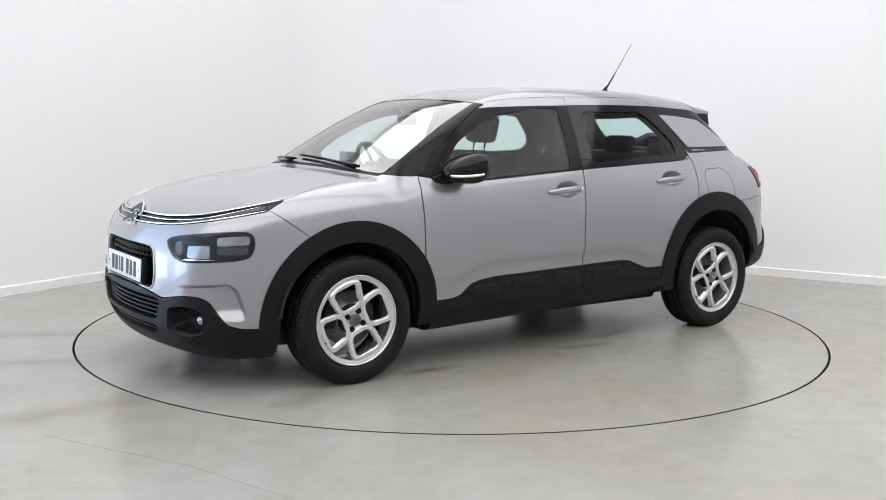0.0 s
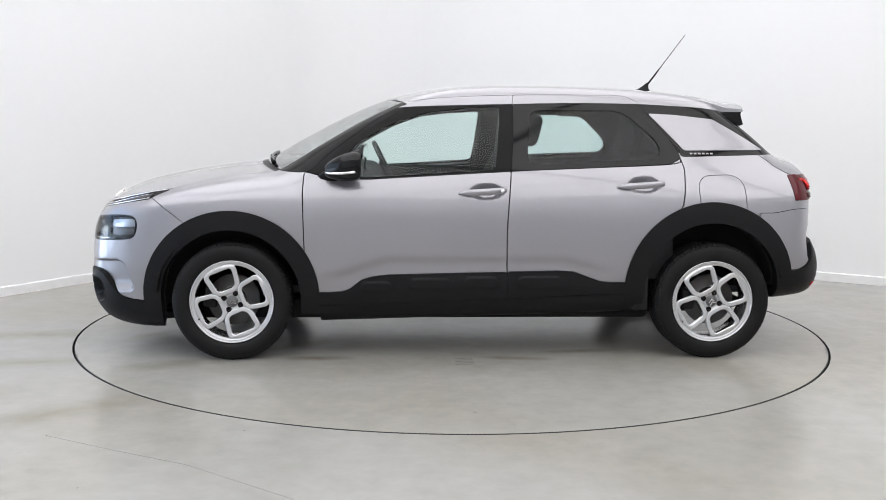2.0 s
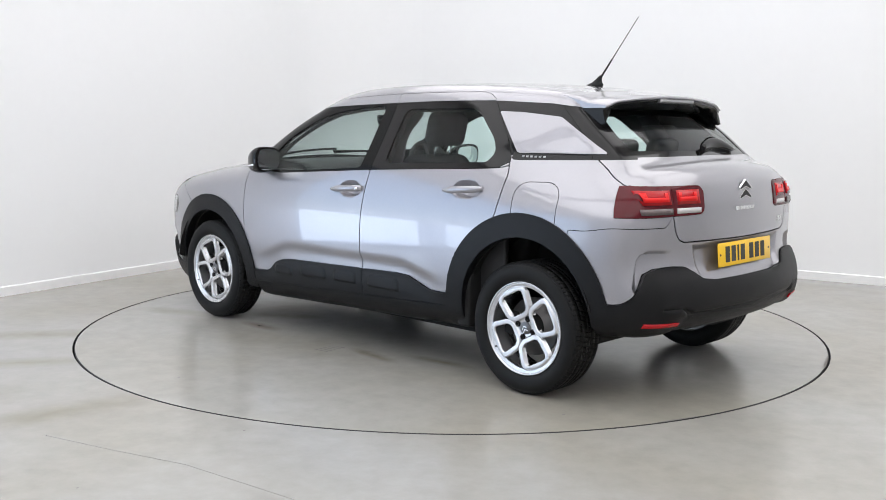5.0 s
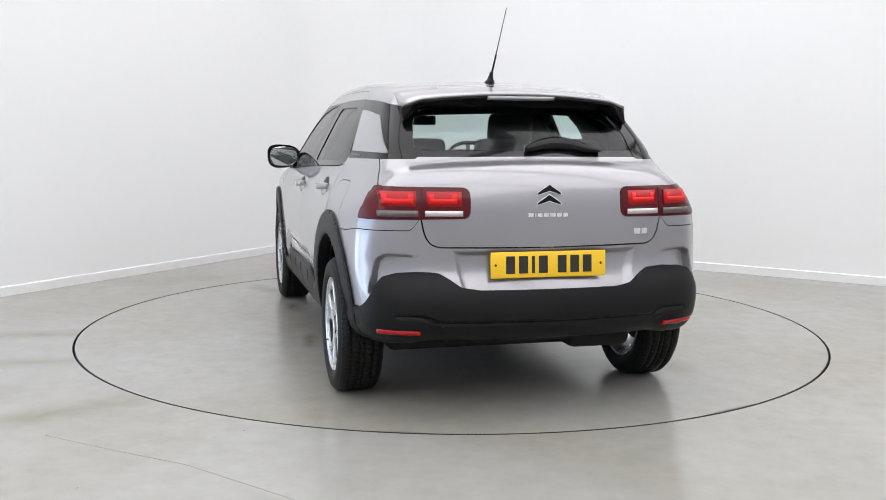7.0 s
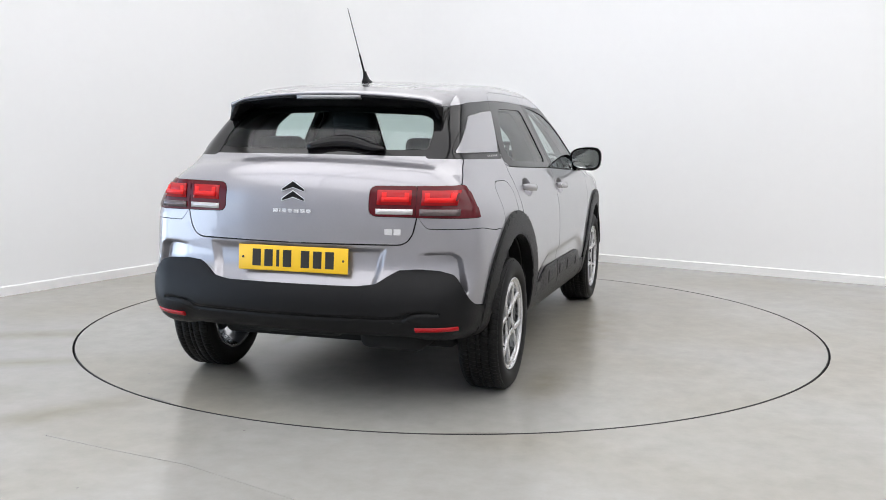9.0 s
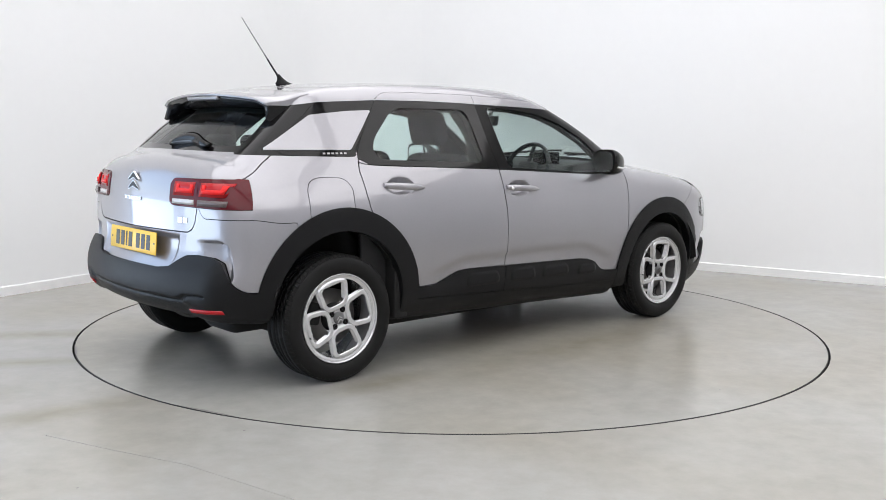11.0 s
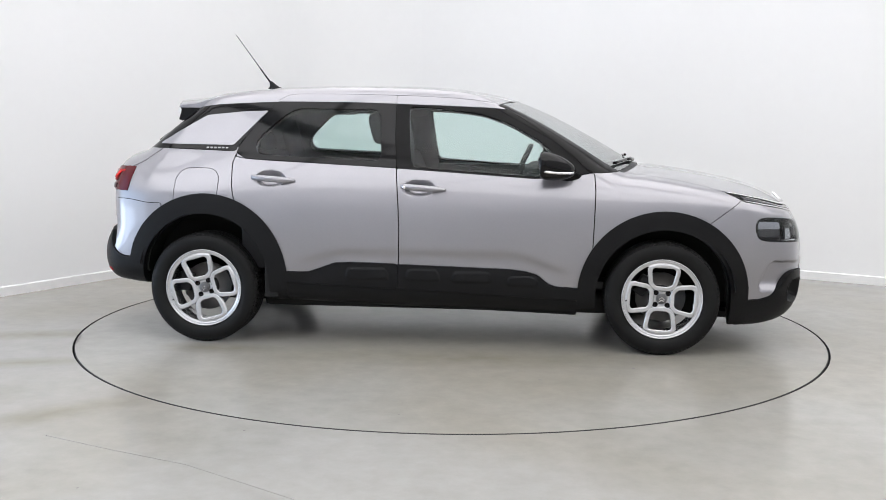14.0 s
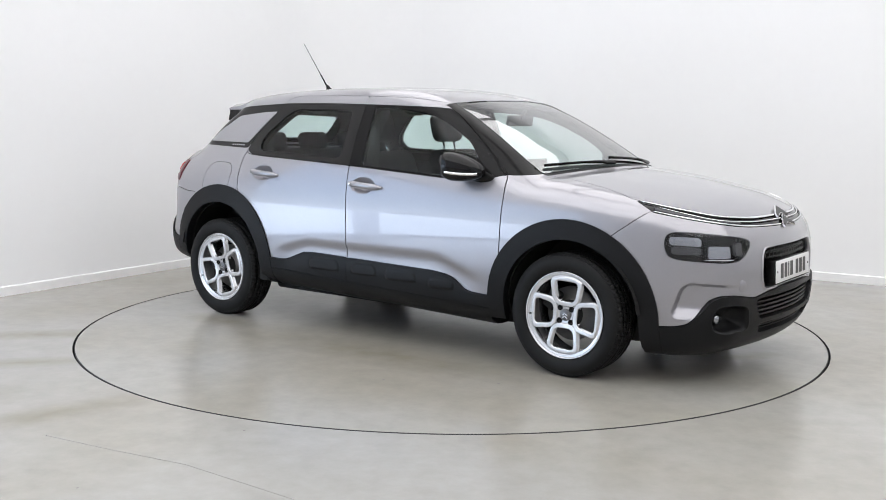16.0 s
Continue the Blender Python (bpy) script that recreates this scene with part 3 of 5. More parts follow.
def press(panel, depth):
    """The panel pushed in by depth at each point, with its normals turned along."""
    P, N, F = panel
    P2 = P - N * depth[:, None]
    turn_n = vertex_normals(P2, F) - vertex_normals(P, F)
    M = N + turn_n
    M[P[:, 1] < 1e-5, 1] = 0
    return P2, M / np.maximum(np.linalg.norm(M, axis=1), 1e-9)[:, None], F


def compact(P, N, F):
    used, F2 = np.unique(F, return_inverse=True)
    return P[used], N[used], F2.reshape(-1, 3)


def round_poly(pts, r=0.02, n=5):
    """A polygon with its corners rounded."""
    out = []
    m = len(pts)
    for i in range(m):
        a, b, c = (np.array(pts[j % m], float) for j in (i - 1, i, i + 1))
        u, v = a - b, c - b
        lu, lv = np.linalg.norm(u), np.linalg.norm(v)
        k = min(r, 0.45 * lu, 0.45 * lv)
        p, q = b + u / lu * k, b + v / lv * k
        for s in np.linspace(0, 1, n):
            out.append((1 - s) ** 2 * p + 2 * s * (1 - s) * b + s * s * q)
    return np.array(out)


class Skin:
    """What is left of the body's surface while panels are taken off it."""

    def __init__(self, P, N, F):
        self.P, self.N, self.F = P, N, F

    def take(self, region, gap=0.0018):
        d = region(self.P)
        near = np.where(np.abs(d) < 0.04)[0]
        if gap > 0 and len(near):
            # distances as they lie on the surface, so that a gap keeps its width where the skin turns away
            Q, M = self.P[near], self.N[near]
            t1 = np.cross(M, np.where(np.abs(M[:, 2:3]) < 0.8, (0, 0, 1), (1, 0, 0)))
            t1 /= np.linalg.norm(t1, axis=1)[:, None]
            t2 = np.cross(M, t1)
            e = 0.002
            slope = np.hypot(region(Q + e * t1) - region(Q - e * t1), region(Q + e * t2) - region(Q - e * t2)) / (2 * e)
            d = d.copy()
            d[near] /= np.clip(slope, 0.15, 1.0)
        P, N, inside, _ = cut(self.P, self.N, self.F, d + gap)
        panel = compact(P, N, inside)
        P, N, _, outside = cut(self.P, self.N, self.F, d - gap)
        self.P, self.N, self.F = compact(P, N, outside)
        return panel


def side_poly(poly, r=0.0, low=0.30):
    """A region by its outline seen from the side (x, z), on the flank alone."""
    p = round_poly(poly, r) if r else np.array(poly, float)
    return lambda P: np.maximum(poly_sdf(p, P[:, [0, 2]]), low - P[:, 1])


def back_poly(poly, r=0.0, x0=-1.3):
    """A region by its outline seen from behind (y, z)."""
    p = round_poly(poly, r) if r else np.array(poly, float)
    return lambda P: np.maximum(poly_sdf(p, P[:, [1, 2]]), P[:, 0] - x0)


def nose_poly(poly, r=0.0, x0=1.45):
    """A region by its outline round the front corner: (y - x) / 1.414 across, z up."""
    p = round_poly(poly, r) if r else np.array(poly, float)
    return lambda P: np.maximum(poly_sdf(p, np.stack([(P[:, 1] - P[:, 0]) / 1.41421, P[:, 2]], 1)), x0 - P[:, 0])


def arch(cx, cz, r):
    """The shape of a wheel arch: round above, straight below."""
    return lambda P: np.maximum(np.where(P[:, 2] > cz, np.hypot(P[:, 0] - cx, P[:, 2] - cz), np.abs(P[:, 0] - cx)) - r, 0.42 - P[:, 1])


def both(*regions):
    return lambda P: np.max([g(P) for g in regions], axis=0)


def skin_mesh(name, panel, mat, push=0.0, rim=0.012, mode="left", soft=0.0):
    """A panel as a mesh: pushed out along its normals, with its edges folded in. mode: left, right or whole (both halves).
    soft: how far its edge is rolled over."""
    P, N, F = panel
    e = np.concatenate([F[:, [0, 1]], F[:, [1, 2]], F[:, [2, 0]]])
    key = np.sort(e, 1)
    _, first, count = np.unique(key, axis=0, return_index=True, return_counts=True)
    edge = e[first[count == 1]]
    if mode == "whole":
        edge = edge[~((P[edge[:, 0], 1] < 1e-5) & (P[edge[:, 1], 1] < 1e-5))]
    on_edge = np.zeros(len(P), bool)
    on_edge[edge.ravel()] = True
    lift = np.where(on_edge, push - soft, push)
    V1 = P + N * lift[:, None]
    nv = len(P)
    ids = np.unique(edge)
    back = np.full(nv, -1)
    back[ids] = np.arange(len(ids))
    top, low = V1[ids], P[ids] + N[ids] * (push - rim)
    t = np.zeros((len(ids), 3))
    d = V1[edge[:, 1]] - V1[edge[:, 0]]
    out = np.cross(d, N[edge[:, 0]])
    for k in (0, 1):
        np.add.at(t, back[edge[:, k]], out)
    t /= np.maximum(np.linalg.norm(t, axis=1), 1e-12)[:, None]
    allV = np.concatenate([V1, top, low])
    allN = np.concatenate([N, t, t])
    a, b = back[edge[:, 0]] + nv, back[edge[:, 1]] + nv
    m = len(ids)
    rimF = np.concatenate([np.stack([b, a, a + m], 1), np.stack([b, a + m, b + m], 1)])
    allF = np.concatenate([F, rimF])
    if mode == "right":
        allV, allN, allF = allV * (1, -1, 1), allN * (1, -1, 1), allF[:, ::-1]
    elif mode == "whole":
        n0 = len(allV)
        allV, allN = np.concatenate([allV, allV * (1, -1, 1)]), np.concatenate([allN, allN * (1, -1, 1)])
        allF = np.concatenate([allF, allF[:, ::-1] + n0])
    me = bpy.data.meshes.new(name)
    me.vertices.add(len(allV))
    me.vertices.foreach_set("co", allV.astype(np.float32).ravel())
    me.loops.add(3 * len(allF))
    me.loops.foreach_set("vertex_index", allF.astype(np.int32).ravel())
    me.polygons.add(len(allF))
    me.polygons.foreach_set("loop_start", np.arange(0, 3 * len(allF), 3, dtype=np.int32))
    me.materials.append(mat)
    me.update(calc_edges=True)
    smooth(me)
    me.normals_split_custom_set_from_vertices([tuple(n) for n in allN.tolist()])
    return me


def first_inside(a, b):
    """The place where the way from a to b first meets the body."""
    a, b = np.array(a, float), np.array(b, float)
    for _ in range(3):
        q = a + np.linspace(0, 1, 60)[:, None] * (b - a)
        i = max(1, int(np.argmax(body(q[:, 0], q[:, 1], q[:, 2]) < 0)))
        a, b = q[i - 1], q[i]
    return b


def on_body(x=None, y=None, z=None, side=1):
    """The place on the body's surface at two given coordinates: the third is found by coming in from outside."""
    if y is None:
        p = first_inside((x, 1.0, z), (x, 0.0, z))
    elif z is None:
        p = first_inside((x, abs(y), 1.7), (x, abs(y), 0.1))
    else:
        p = first_inside((side * 2.4, abs(y), z), (0, abs(y), z))
    if y is not None and y < 0:
        p[1] = -p[1]
    return Vector(p)


# ---------------------------------------------------------------- the car
SILL = lambda x: 0.296 + (0.856 - x) * 0.0393          # the lower edge of the doors
GAP_B = [(-0.212, 1.43), (-0.205, 1.21), (-0.188, 1.03), (-0.166, 0.75), (-0.165, 0.57), (-0.177, 0.30)]
BELT = [(0.93, 1.012), (0.80, 0.984), (0.61, 0.970), (0.43, 0.979), (-0.186, 1.016), (-0.627, 1.037), (-1.06, 1.058), (-1.115, 1.085)]
TOP_DLO = [(0.60, 1.30), (0.50, 1.335), (0.40, 1.350), (0.28, 1.358), (-0.03, 1.369), (-0.49, 1.382), (-0.90, 1.383)]
TOP_GAP = [(0.56, 1.325), (0.43, 1.366), (0.322, 1.389), (0.121, 1.410), (-0.244, 1.425), (-0.663, 1.429), (-0.83, 1.424), (-0.90, 1.392)]
DRL_TOP = [(-1.52, 0.824), (-1.384, 0.825), (-1.204, 0.826), (-0.996, 0.843), (-0.807, 0.877), (-0.625, 0.912)]
DRL_LOW = [(-0.69, 0.855), (-0.858, 0.824), (-1.03, 0.798), (-1.173, 0.782), (-1.339, 0.775), (-1.55, 0.770)]
LAMP = [(-1.165, 0.712), (-1.114, 0.737), (-0.98, 0.757), (-0.844, 0.769), (-0.755, 0.767), (-0.726, 0.735), (-0.731, 0.68), (-0.765, 0.644), (-0.9, 0.632), (-1.03, 0.627), (-1.09, 0.636), (-1.135, 0.665)]
CLAD_NOSE = [(-1.60, 0.484), (-1.45, 0.483), (-1.30, 0.468), (-1.19, 0.446), (-1.13, 0.458), (-1.06, 0.470), (-0.985, 0.467), (-0.935, 0.445), (-0.890, 0.385), (-0.845, 0.332), (-0.79, 0.314), (-0.60, 0.304),
             (-0.45, 0.304), (-0.45, 0.05), (-1.60, 0.05)]
CLAD_TAIL = [(-0.2, 0.574), (0.304, 0.574), (0.385, 0.585), (0.435, 0.62), (0.475, 0.642), (0.56, 0.648), (0.645, 0.645), (0.705, 0.628), (0.735, 0.585), (0.762, 0.525), (0.785, 0.487), (0.95, 0.474), (0.95, 0.0), (-0.2, 0.0)]
GLASS_F = [(0.765, 0.992), (0.728, 1.065), (0.62, 1.172), (0.44, 1.270), (0.282, 1.322), (0.071, 1.350), (-0.135, 1.362), (-0.118, 1.15), (-0.098, 1.022), (0.43, 0.988), (0.61, 0.980)]
GLASS_R = [(-0.300, 1.342), (-0.78, 1.345), (-0.845, 1.315), (-0.985, 1.19), (-1.015, 1.13), (-0.985, 1.082), (-0.60, 1.066), (-0.275, 1.052)]
C_PANEL = [(-0.957, 1.330), (-1.106, 1.324), (-1.325, 1.302), (-1.455, 1.228), (-1.612, 1.134), (-1.143, 1.130)]
C_BLACK = [(-0.905, 1.383), (-1.26, 1.366), (-1.42, 1.345), (-1.56, 1.228), (-1.70, 1.112), (-1.16, 1.097), (-1.118, 1.10), (-1.122, 1.13)]


def above_line(line, sign=1):
    """How far below (or above) a line of (x, z) points: a region on the flank."""
    c = catmull(line, 6)
    c = c[np.argsort(c[:, 0])]
    return lambda P: sign * (np.interp(P[:, 0], c[:, 0], c[:, 1]) - P[:, 2])


def build_body(car):
    P, F = half_shell()
    N = even_normals(P, F, 1)
    mid = P[:, 1] < 1e-5
    N[mid, 1] = 0
    N /= np.linalg.norm(N, axis=1)[:, None]
    skin = Skin(P, N, F)
    under = Skin(P, N, F)
    ob = {}

    def pair(name, panel, mat, push=0.0, rim=0.012, label="", parents=(None, None), soft=0.0):
        made = []
        for mode, par in zip(("left", "right"), parents):
            made.append(part(name, skin_mesh(name, panel, mat, push, rim, mode, soft), par or car, label))
        return made

    def whole(name, panel, mat, push=0.0, rim=0.012, label="", parent=None, soft=0.0):
        return part(name, skin_mesh(name, panel, mat, push, rim, "whole", soft), parent or car, label)

    FW, RW = arch(1.305, 0.328, 0.372), arch(-1.288, 0.372, 0.374)
    for s in (skin, under):
        s.take(FW, 0)
        s.take(RW, 0)
    for s in (skin, under):
        s.take(both(arch(1.303, 0.332, 0.470), lambda Q: Q[:, 2] - np.where(Q[:, 0] > 1.3, 0.168, 0.250), lambda Q: 0.35 - Q[:, 1]), 0)
        s.take(both(arch(-1.279, 0.388, 0.470), lambda Q: Q[:, 2] - np.where(Q[:, 0] > -1.28, 0.262, 0.33), lambda Q: 0.35 - Q[:, 1]), 0)
    over = lambda z0: (lambda Q: z0 - Q[:, 2])
    arch_f = skin.take(both(arch(1.303, 0.332, 0.470), lambda Q: np.where(Q[:, 0] > 1.3, 0.168, 0.250) - Q[:, 2]), 0)
    arch_r = skin.take(both(arch(-1.279, 0.388, 0.470), lambda Q: np.where(Q[:, 0] > -1.28, 0.262, 0.325) - Q[:, 2]), 0)
    pair("wheel_arch", arch_f, PLASTIC, 0.014, 0.05, "grained black plastic wheel arch trim", soft=0.006)
    pair("wheel_arch", arch_r, PLASTIC, 0.014, 0.05, "grained black plastic wheel arch trim", soft=0.006)

    # ---- nose
    grille = lambda Q: np.maximum(poly_sdf(round_poly([(-0.5, 0.478), (0.352, 0.478), (0.375, 0.56), (0.352, 0.682), (-0.5, 0.682)], 0.055), Q[:, [1, 2]]), 1.7 - Q[:, 0])
    low_grille = lambda Q: np.maximum(poly_sdf(round_poly([(-0.5, 0.335), (0.375, 0.335), (0.425, 0.432), (0.36, 0.445), (-0.5, 0.462)], 0.02), Q[:, [1, 2]]), 1.7 - Q[:, 0])
    slot = lambda Q: np.maximum(poly_sdf(round_poly([(-0.5, 0.262), (0.34, 0.262), (0.375, 0.312), (-0.5, 0.312)], 0.015), Q[:, [1, 2]]), 1.7 - Q[:, 0])
    fog = nose_poly([(-1.155, 0.298), (-1.145, 0.405), (-1.07, 0.424), (-0.975, 0.418), (-0.945, 0.375), (-0.955, 0.300), (-1.03, 0.284)], 0.03)
    lamp = nose_poly(catmull(LAMP, 4, True))
    for s in (skin, under):
        for r in (grille, low_grille, slot, fog):
            s.take(r, 0)
    head = skin.take(lamp, 0.001)
    under.take(lamp, 0.004)
    clad = skin.take(nose_poly(CLAD_NOSE, 0.015, 1.55))
    bumper_low = whole("bumper_trim", clad, PLASTIC, 0.010, 0.04, "grained black plastic lower front bumper", soft=0.004)
    band = skin.take(nose_poly(list(catmull(DRL_TOP, 5)) + list(catmull(DRL_LOW, 5))), 0.001)
    band_ob = whole("front_grille_band", band, GLOSS, -0.006, 0.02, "gloss black band between chrome strips")

    # ---- screen, cowl, bonnet
    xs = lambda Q: Q[:, 0] + 0.30 * Q[:, 1] ** 2
    screen_edge = lambda Q: Q[:, 1] - np.interp(Q[:, 0], [0.3, 0.45, 0.87, 1.05, 1.2], [0.515, 0.542, 0.622, 0.648, 0.66])
    screen = lambda Q: np.max([0.475 - xs(Q), xs(Q) - 1.180, screen_edge(Q), 0.9 - Q[:, 2]], axis=0)
    under.take(screen, 0.014)
    glass_pane = skin.take(screen, 0.001)
    ob["screen"] = whole("windscreen", glass_pane, SCREEN, -0.003, 0.004, "clear tinted windscreen")
    cowl = skin.take(lambda Q: np.max([1.13 - xs(Q), xs(Q) - 1.212, Q[:, 1] - 0.66, 0.9 - Q[:, 2]], axis=0))
    whole("cowl", cowl, PLASTIC, -0.006, 0.02, "black plastic cowl under the windscreen")
    bonnet_edge = lambda Q: Q[:, 1] - np.interp(Q[:, 0], [1.05, 1.1, 1.25, 1.4, 1.5, 1.62, 1.7], [0.628, 0.632, 0.648, 0.668, 0.690, 0.726, 0.76])
    nose_cut = nose_poly(list(catmull(DRL_TOP, 5)) + [(-0.2, 1.0), (-0.2, 1.3), (-1.9, 1.3), (-1.9, 0.824)], 0, 1.0)
    bonnet = skin.take(both(bonnet_edge, nose_cut, lambda Q: 1.205 - xs(Q), lambda Q: 0.75 - Q[:, 2]))
    whole("bonnet", bonnet, PAINT, 0.001, 0.02, soft=0.001)
    ahead = side_poly([(1.712, 0.86), (1.555, 0.745), (1.50, 0.70), (1.50, 0.1), (2.4, 0.1), (2.4, 0.835), (1.95, 0.85), (1.72, 0.862)], 0, -1)
    bumper = skin.take(ahead)
    # the pressed vent at the corner of the bumper
    def vent_line(Q):
        q = np.stack([(Q[:, 1] - Q[:, 0]) / 1.41421, Q[:, 2]], 1)
        return poly_sdf(round_poly([(-1.13, 0.517), (-0.835, 0.532), (-0.798, 0.505), (-0.768, 0.385), (-0.782, 0.350), (-0.86, 0.345), (-1.13, 0.43)], 0.02), q)
    bumper = score(bumper, vent_line, (0.0, -0.004, -0.016))
    dv = vent_line(bumper[0])
    bumper = press(bumper, 0.036 * step(0.001, -0.013, dv) * step(0.345, 0.41, bumper[0][:, 2]) * step(-1.12, -0.82, (bumper[0][:, 1] - bumper[0][:, 0]) / 1.41421))
    whole("front_bumper", bumper, PAINT, 0.0, 0.02)

    # ---- flanks
    sill = skin.take(lambda Q: np.max([Q[:, 2] - SILL(Q[:, 0]), np.abs(Q[:, 0]) - 0.95, 0.35 - Q[:, 1]], axis=0))
    pair("sill", sill, PLASTIC, 0.008, 0.04, "grained black plastic sill", soft=0.003)
    gap_b = catmull(GAP_B, 6)
    behind_b = lambda Q: Q[:, 0] - np.interp(Q[:, 2], gap_b[::-1, 1], gap_b[::-1, 0])
    ahead_b = lambda Q: -behind_b(Q)
    front_gap = np.array([(0.30, 0.85), (0.40, 0.872), (0.50, 0.897), (0.57, 0.911), (0.72, 0.916), (0.90, 0.921), (0.99, 0.915), (1.02, 0.90), (1.5, 0.80)])
    front_door_line = lambda Q: Q[:, 0] - np.interp(Q[:, 2], front_gap[:, 0], front_gap[:, 1])
    rear_gap = np.array([(0.30, -0.80), (0.84, -1.114), (0.91, -1.126), (1.03, -1.134), (1.075, -1.122), (1.11, -1.116), (1.20, -1.06), (1.39, -0.905), (1.5, -0.86)])
    rear_door_line = lambda Q: np.interp(Q[:, 2], rear_gap[:, 0], rear_gap[:, 1]) - Q[:, 0]
    belt = above_line(BELT, -1)                            # negative below the belt
    flank = lambda Q: 0.35 - Q[:, 1]
    door_low_f = both(front_door_line, ahead_b, belt, flank)
    door_low_r = both(rear_door_line, behind_b, belt, flank)
    clad_f = skin.take(both(door_low_f, side_poly([(1.0, 0.2), (1.0, 0.362), (0.72, 0.371), (0.675, 0.385), (0.61, 0.437), (0.55, 0.455), (0.46, 0.465), (-0.20, 0.480), (-0.20, 0.2)])), 0.0008)
    clad_r = skin.take(both(door_low_r, side_poly([(-0.10, 0.2), (-0.10, 0.479), (-0.44, 0.486), (-0.53, 0.481), (-0.62, 0.447), (-0.68, 0.426), (-0.73, 0.424), (-0.95, 0.428), (-0.95, 0.2)])), 0.0008)

    def pressed(panel, slots):
        """The cladding with its raised cushions."""
        for x0, x1, z0, z1 in slots:
            line = lambda Q: poly_sdf(round_poly([(x0, z0), (x1, z0), (x1 - 0.015, z1), (x0 + 0.015, z1)], 0.022), Q[:, [0, 2]])
            panel = score(panel, line, (0.003, -0.009))
            panel = press(panel, -0.0045 * step(0.003, -0.009, line(panel[0])))
        return panel
    clad_f = pressed(clad_f, [(0.44, 0.62, 0.372, 0.425), (0.13, 0.36, 0.385, 0.445), (-0.13, 0.07, 0.392, 0.452)])
    clad_r = pressed(clad_r, [(-0.47, -0.22, 0.392, 0.455)])
    frame_f = both(lambda Q: np.interp(Q[:, 0], [p[0] for p in BELT[::-1]], [p[1] for p in BELT[::-1]]) - Q[:, 2], above_line(TOP_DLO, -1), ahead_b, flank, lambda Q: Q[:, 0] - 1.0)
    frame_r = both(lambda Q: np.interp(Q[:, 0], [p[0] for p in BELT[::-1]], [p[1] for p in BELT[::-1]]) - Q[:, 2], above_line(TOP_DLO, -1), behind_b, rear_door_line, flank)
    gf, gr = side_poly(GLASS_F, 0.03), side_poly(GLASS_R, 0.05)
    for r in (gf, gr):
        under.take(r, 0.010)
    pane_f, pane_r = skin.take(gf, 0.0), skin.take(gr, 0.0)
    pillar = skin.take(lambda Q: np.max([0.2 - Q[:, 0], above_line([(1.15, 1.02), (0.905, 1.005), (0.80, 1.09), (0.62, 1.225), (0.48, 1.315), (0.36, 1.372), (0.2, 1.40)], 1)(Q), 0.30 - Q[:, 1], Q[:, 0] - 1.13, 1.0 - Q[:, 2], np.interp(Q[:, 0], [0.2, 0.36, 0.5, 0.6], [0.06, 0.008, -0.05, -0.08]) + Q[:, 2] - 1.375], axis=0))
    pair("a_pillar", pillar, FRAME, 0.0, 0.01, "satin black windscreen pillar")
    fr_f, fr_r = skin.take(frame_f, 0.0012), skin.take(frame_r, 0.0012)
    strip_top = above_line(TOP_GAP, -1)
    strip_f = skin.take(both(strip_top, ahead_b, flank, lambda Q: 1.25 - Q[:, 2], lambda Q: Q[:, 0] - 0.52, above_line(TOP_DLO, 1)), 0.0012)
    strip_r = skin.take(both(strip_top, behind_b, flank, lambda Q: 1.25 - Q[:, 2], rear_door_line, above_line(TOP_DLO, 1)), 0.0012)
    door_f, door_r = skin.take(door_low_f, 0.0030), skin.take(door_low_r, 0.0030)

    def recess(panel, cx, cz):
        """The door skin with its scooped handle recess."""
        line = lambda Q: np.hypot((Q[:, 0] - cx) / 0.094, np.where(Q[:, 2] > cz, (Q[:, 2] - cz) / 0.049, (Q[:, 2] - cz) / 0.042)) - 1
        panel = score(panel, line, (0.0, -0.14, -0.35))
        return press(panel, 0.050 * step(0.02, -0.50, line(panel[0])))
    door_f, door_r = recess(door_f, -0.055, 0.905), recess(door_r, -0.905, 0.946)
    ob["door_front"] = pair("front_door", door_f, PAINT, 0.0, 0.02)
    ob["door_rear"] = pair("rear_door", door_r, PAINT, 0.0, 0.02)
    for key, cl, fr, st, pane, mat, lab in (("door_front", clad_f, fr_f, strip_f, pane_f, SIDE, "clear green-tinted door window"), ("door_rear", clad_r, fr_r, strip_r, pane_r, PRIVACY, "green-tinted rear door window with a dark border")):
        par = ob[key]
        pair("cladding", cl, PLASTIC, 0.014, 0.02, "black plastic side cladding with raised cushions", par, soft=0.005)
        pair("window_frame", fr, GLOSS if key == "door_rear" else FRAME, 0.0, 0.02, "black window frame", par)
        pair("top_rail", st, PAINT, 0.0, 0.012, "", par)
        pair("window", pane, mat, -0.004, 0.004, lab, par)

    # ---- rear quarter
    c_panel = skin.take(side_poly(C_PANEL, 0.012), 0.0008)
    c_black = skin.take(side_poly(C_BLACK, 0.008), 0.0003)
    pair("quarter_insert", c_panel, PAINT, 0.003, 0.012, "silver metallic quarter insert")
    ob["c_black"] = pair("quarter_trim", c_black, GLOSS, 0.0, 0.012, "gloss black trim round the quarter insert")
    flap = skin.take(side_poly([(-1.214, 0.80), (-1.203, 0.95), (-1.225, 0.985), (-1.26, 1.0), (-1.39, 1.003), (-1.435, 0.985), (-1.460, 0.945), (-1.468, 0.80)], 0.03))
    pair("filler_flap", flap, PAINT, 0.0, 0.012)
    red = lambda Q: np.maximum(poly_sdf(round_poly([(0.340, 0.872), (0.340, 1.001), (0.95, 1.004), (0.95, 0.864), (0.60, 0.868)], 0.035), Q[:, [1, 2]]), Q[:, 0] + 1.730 + 0.20 * (0.977 - Q[:, 2]))
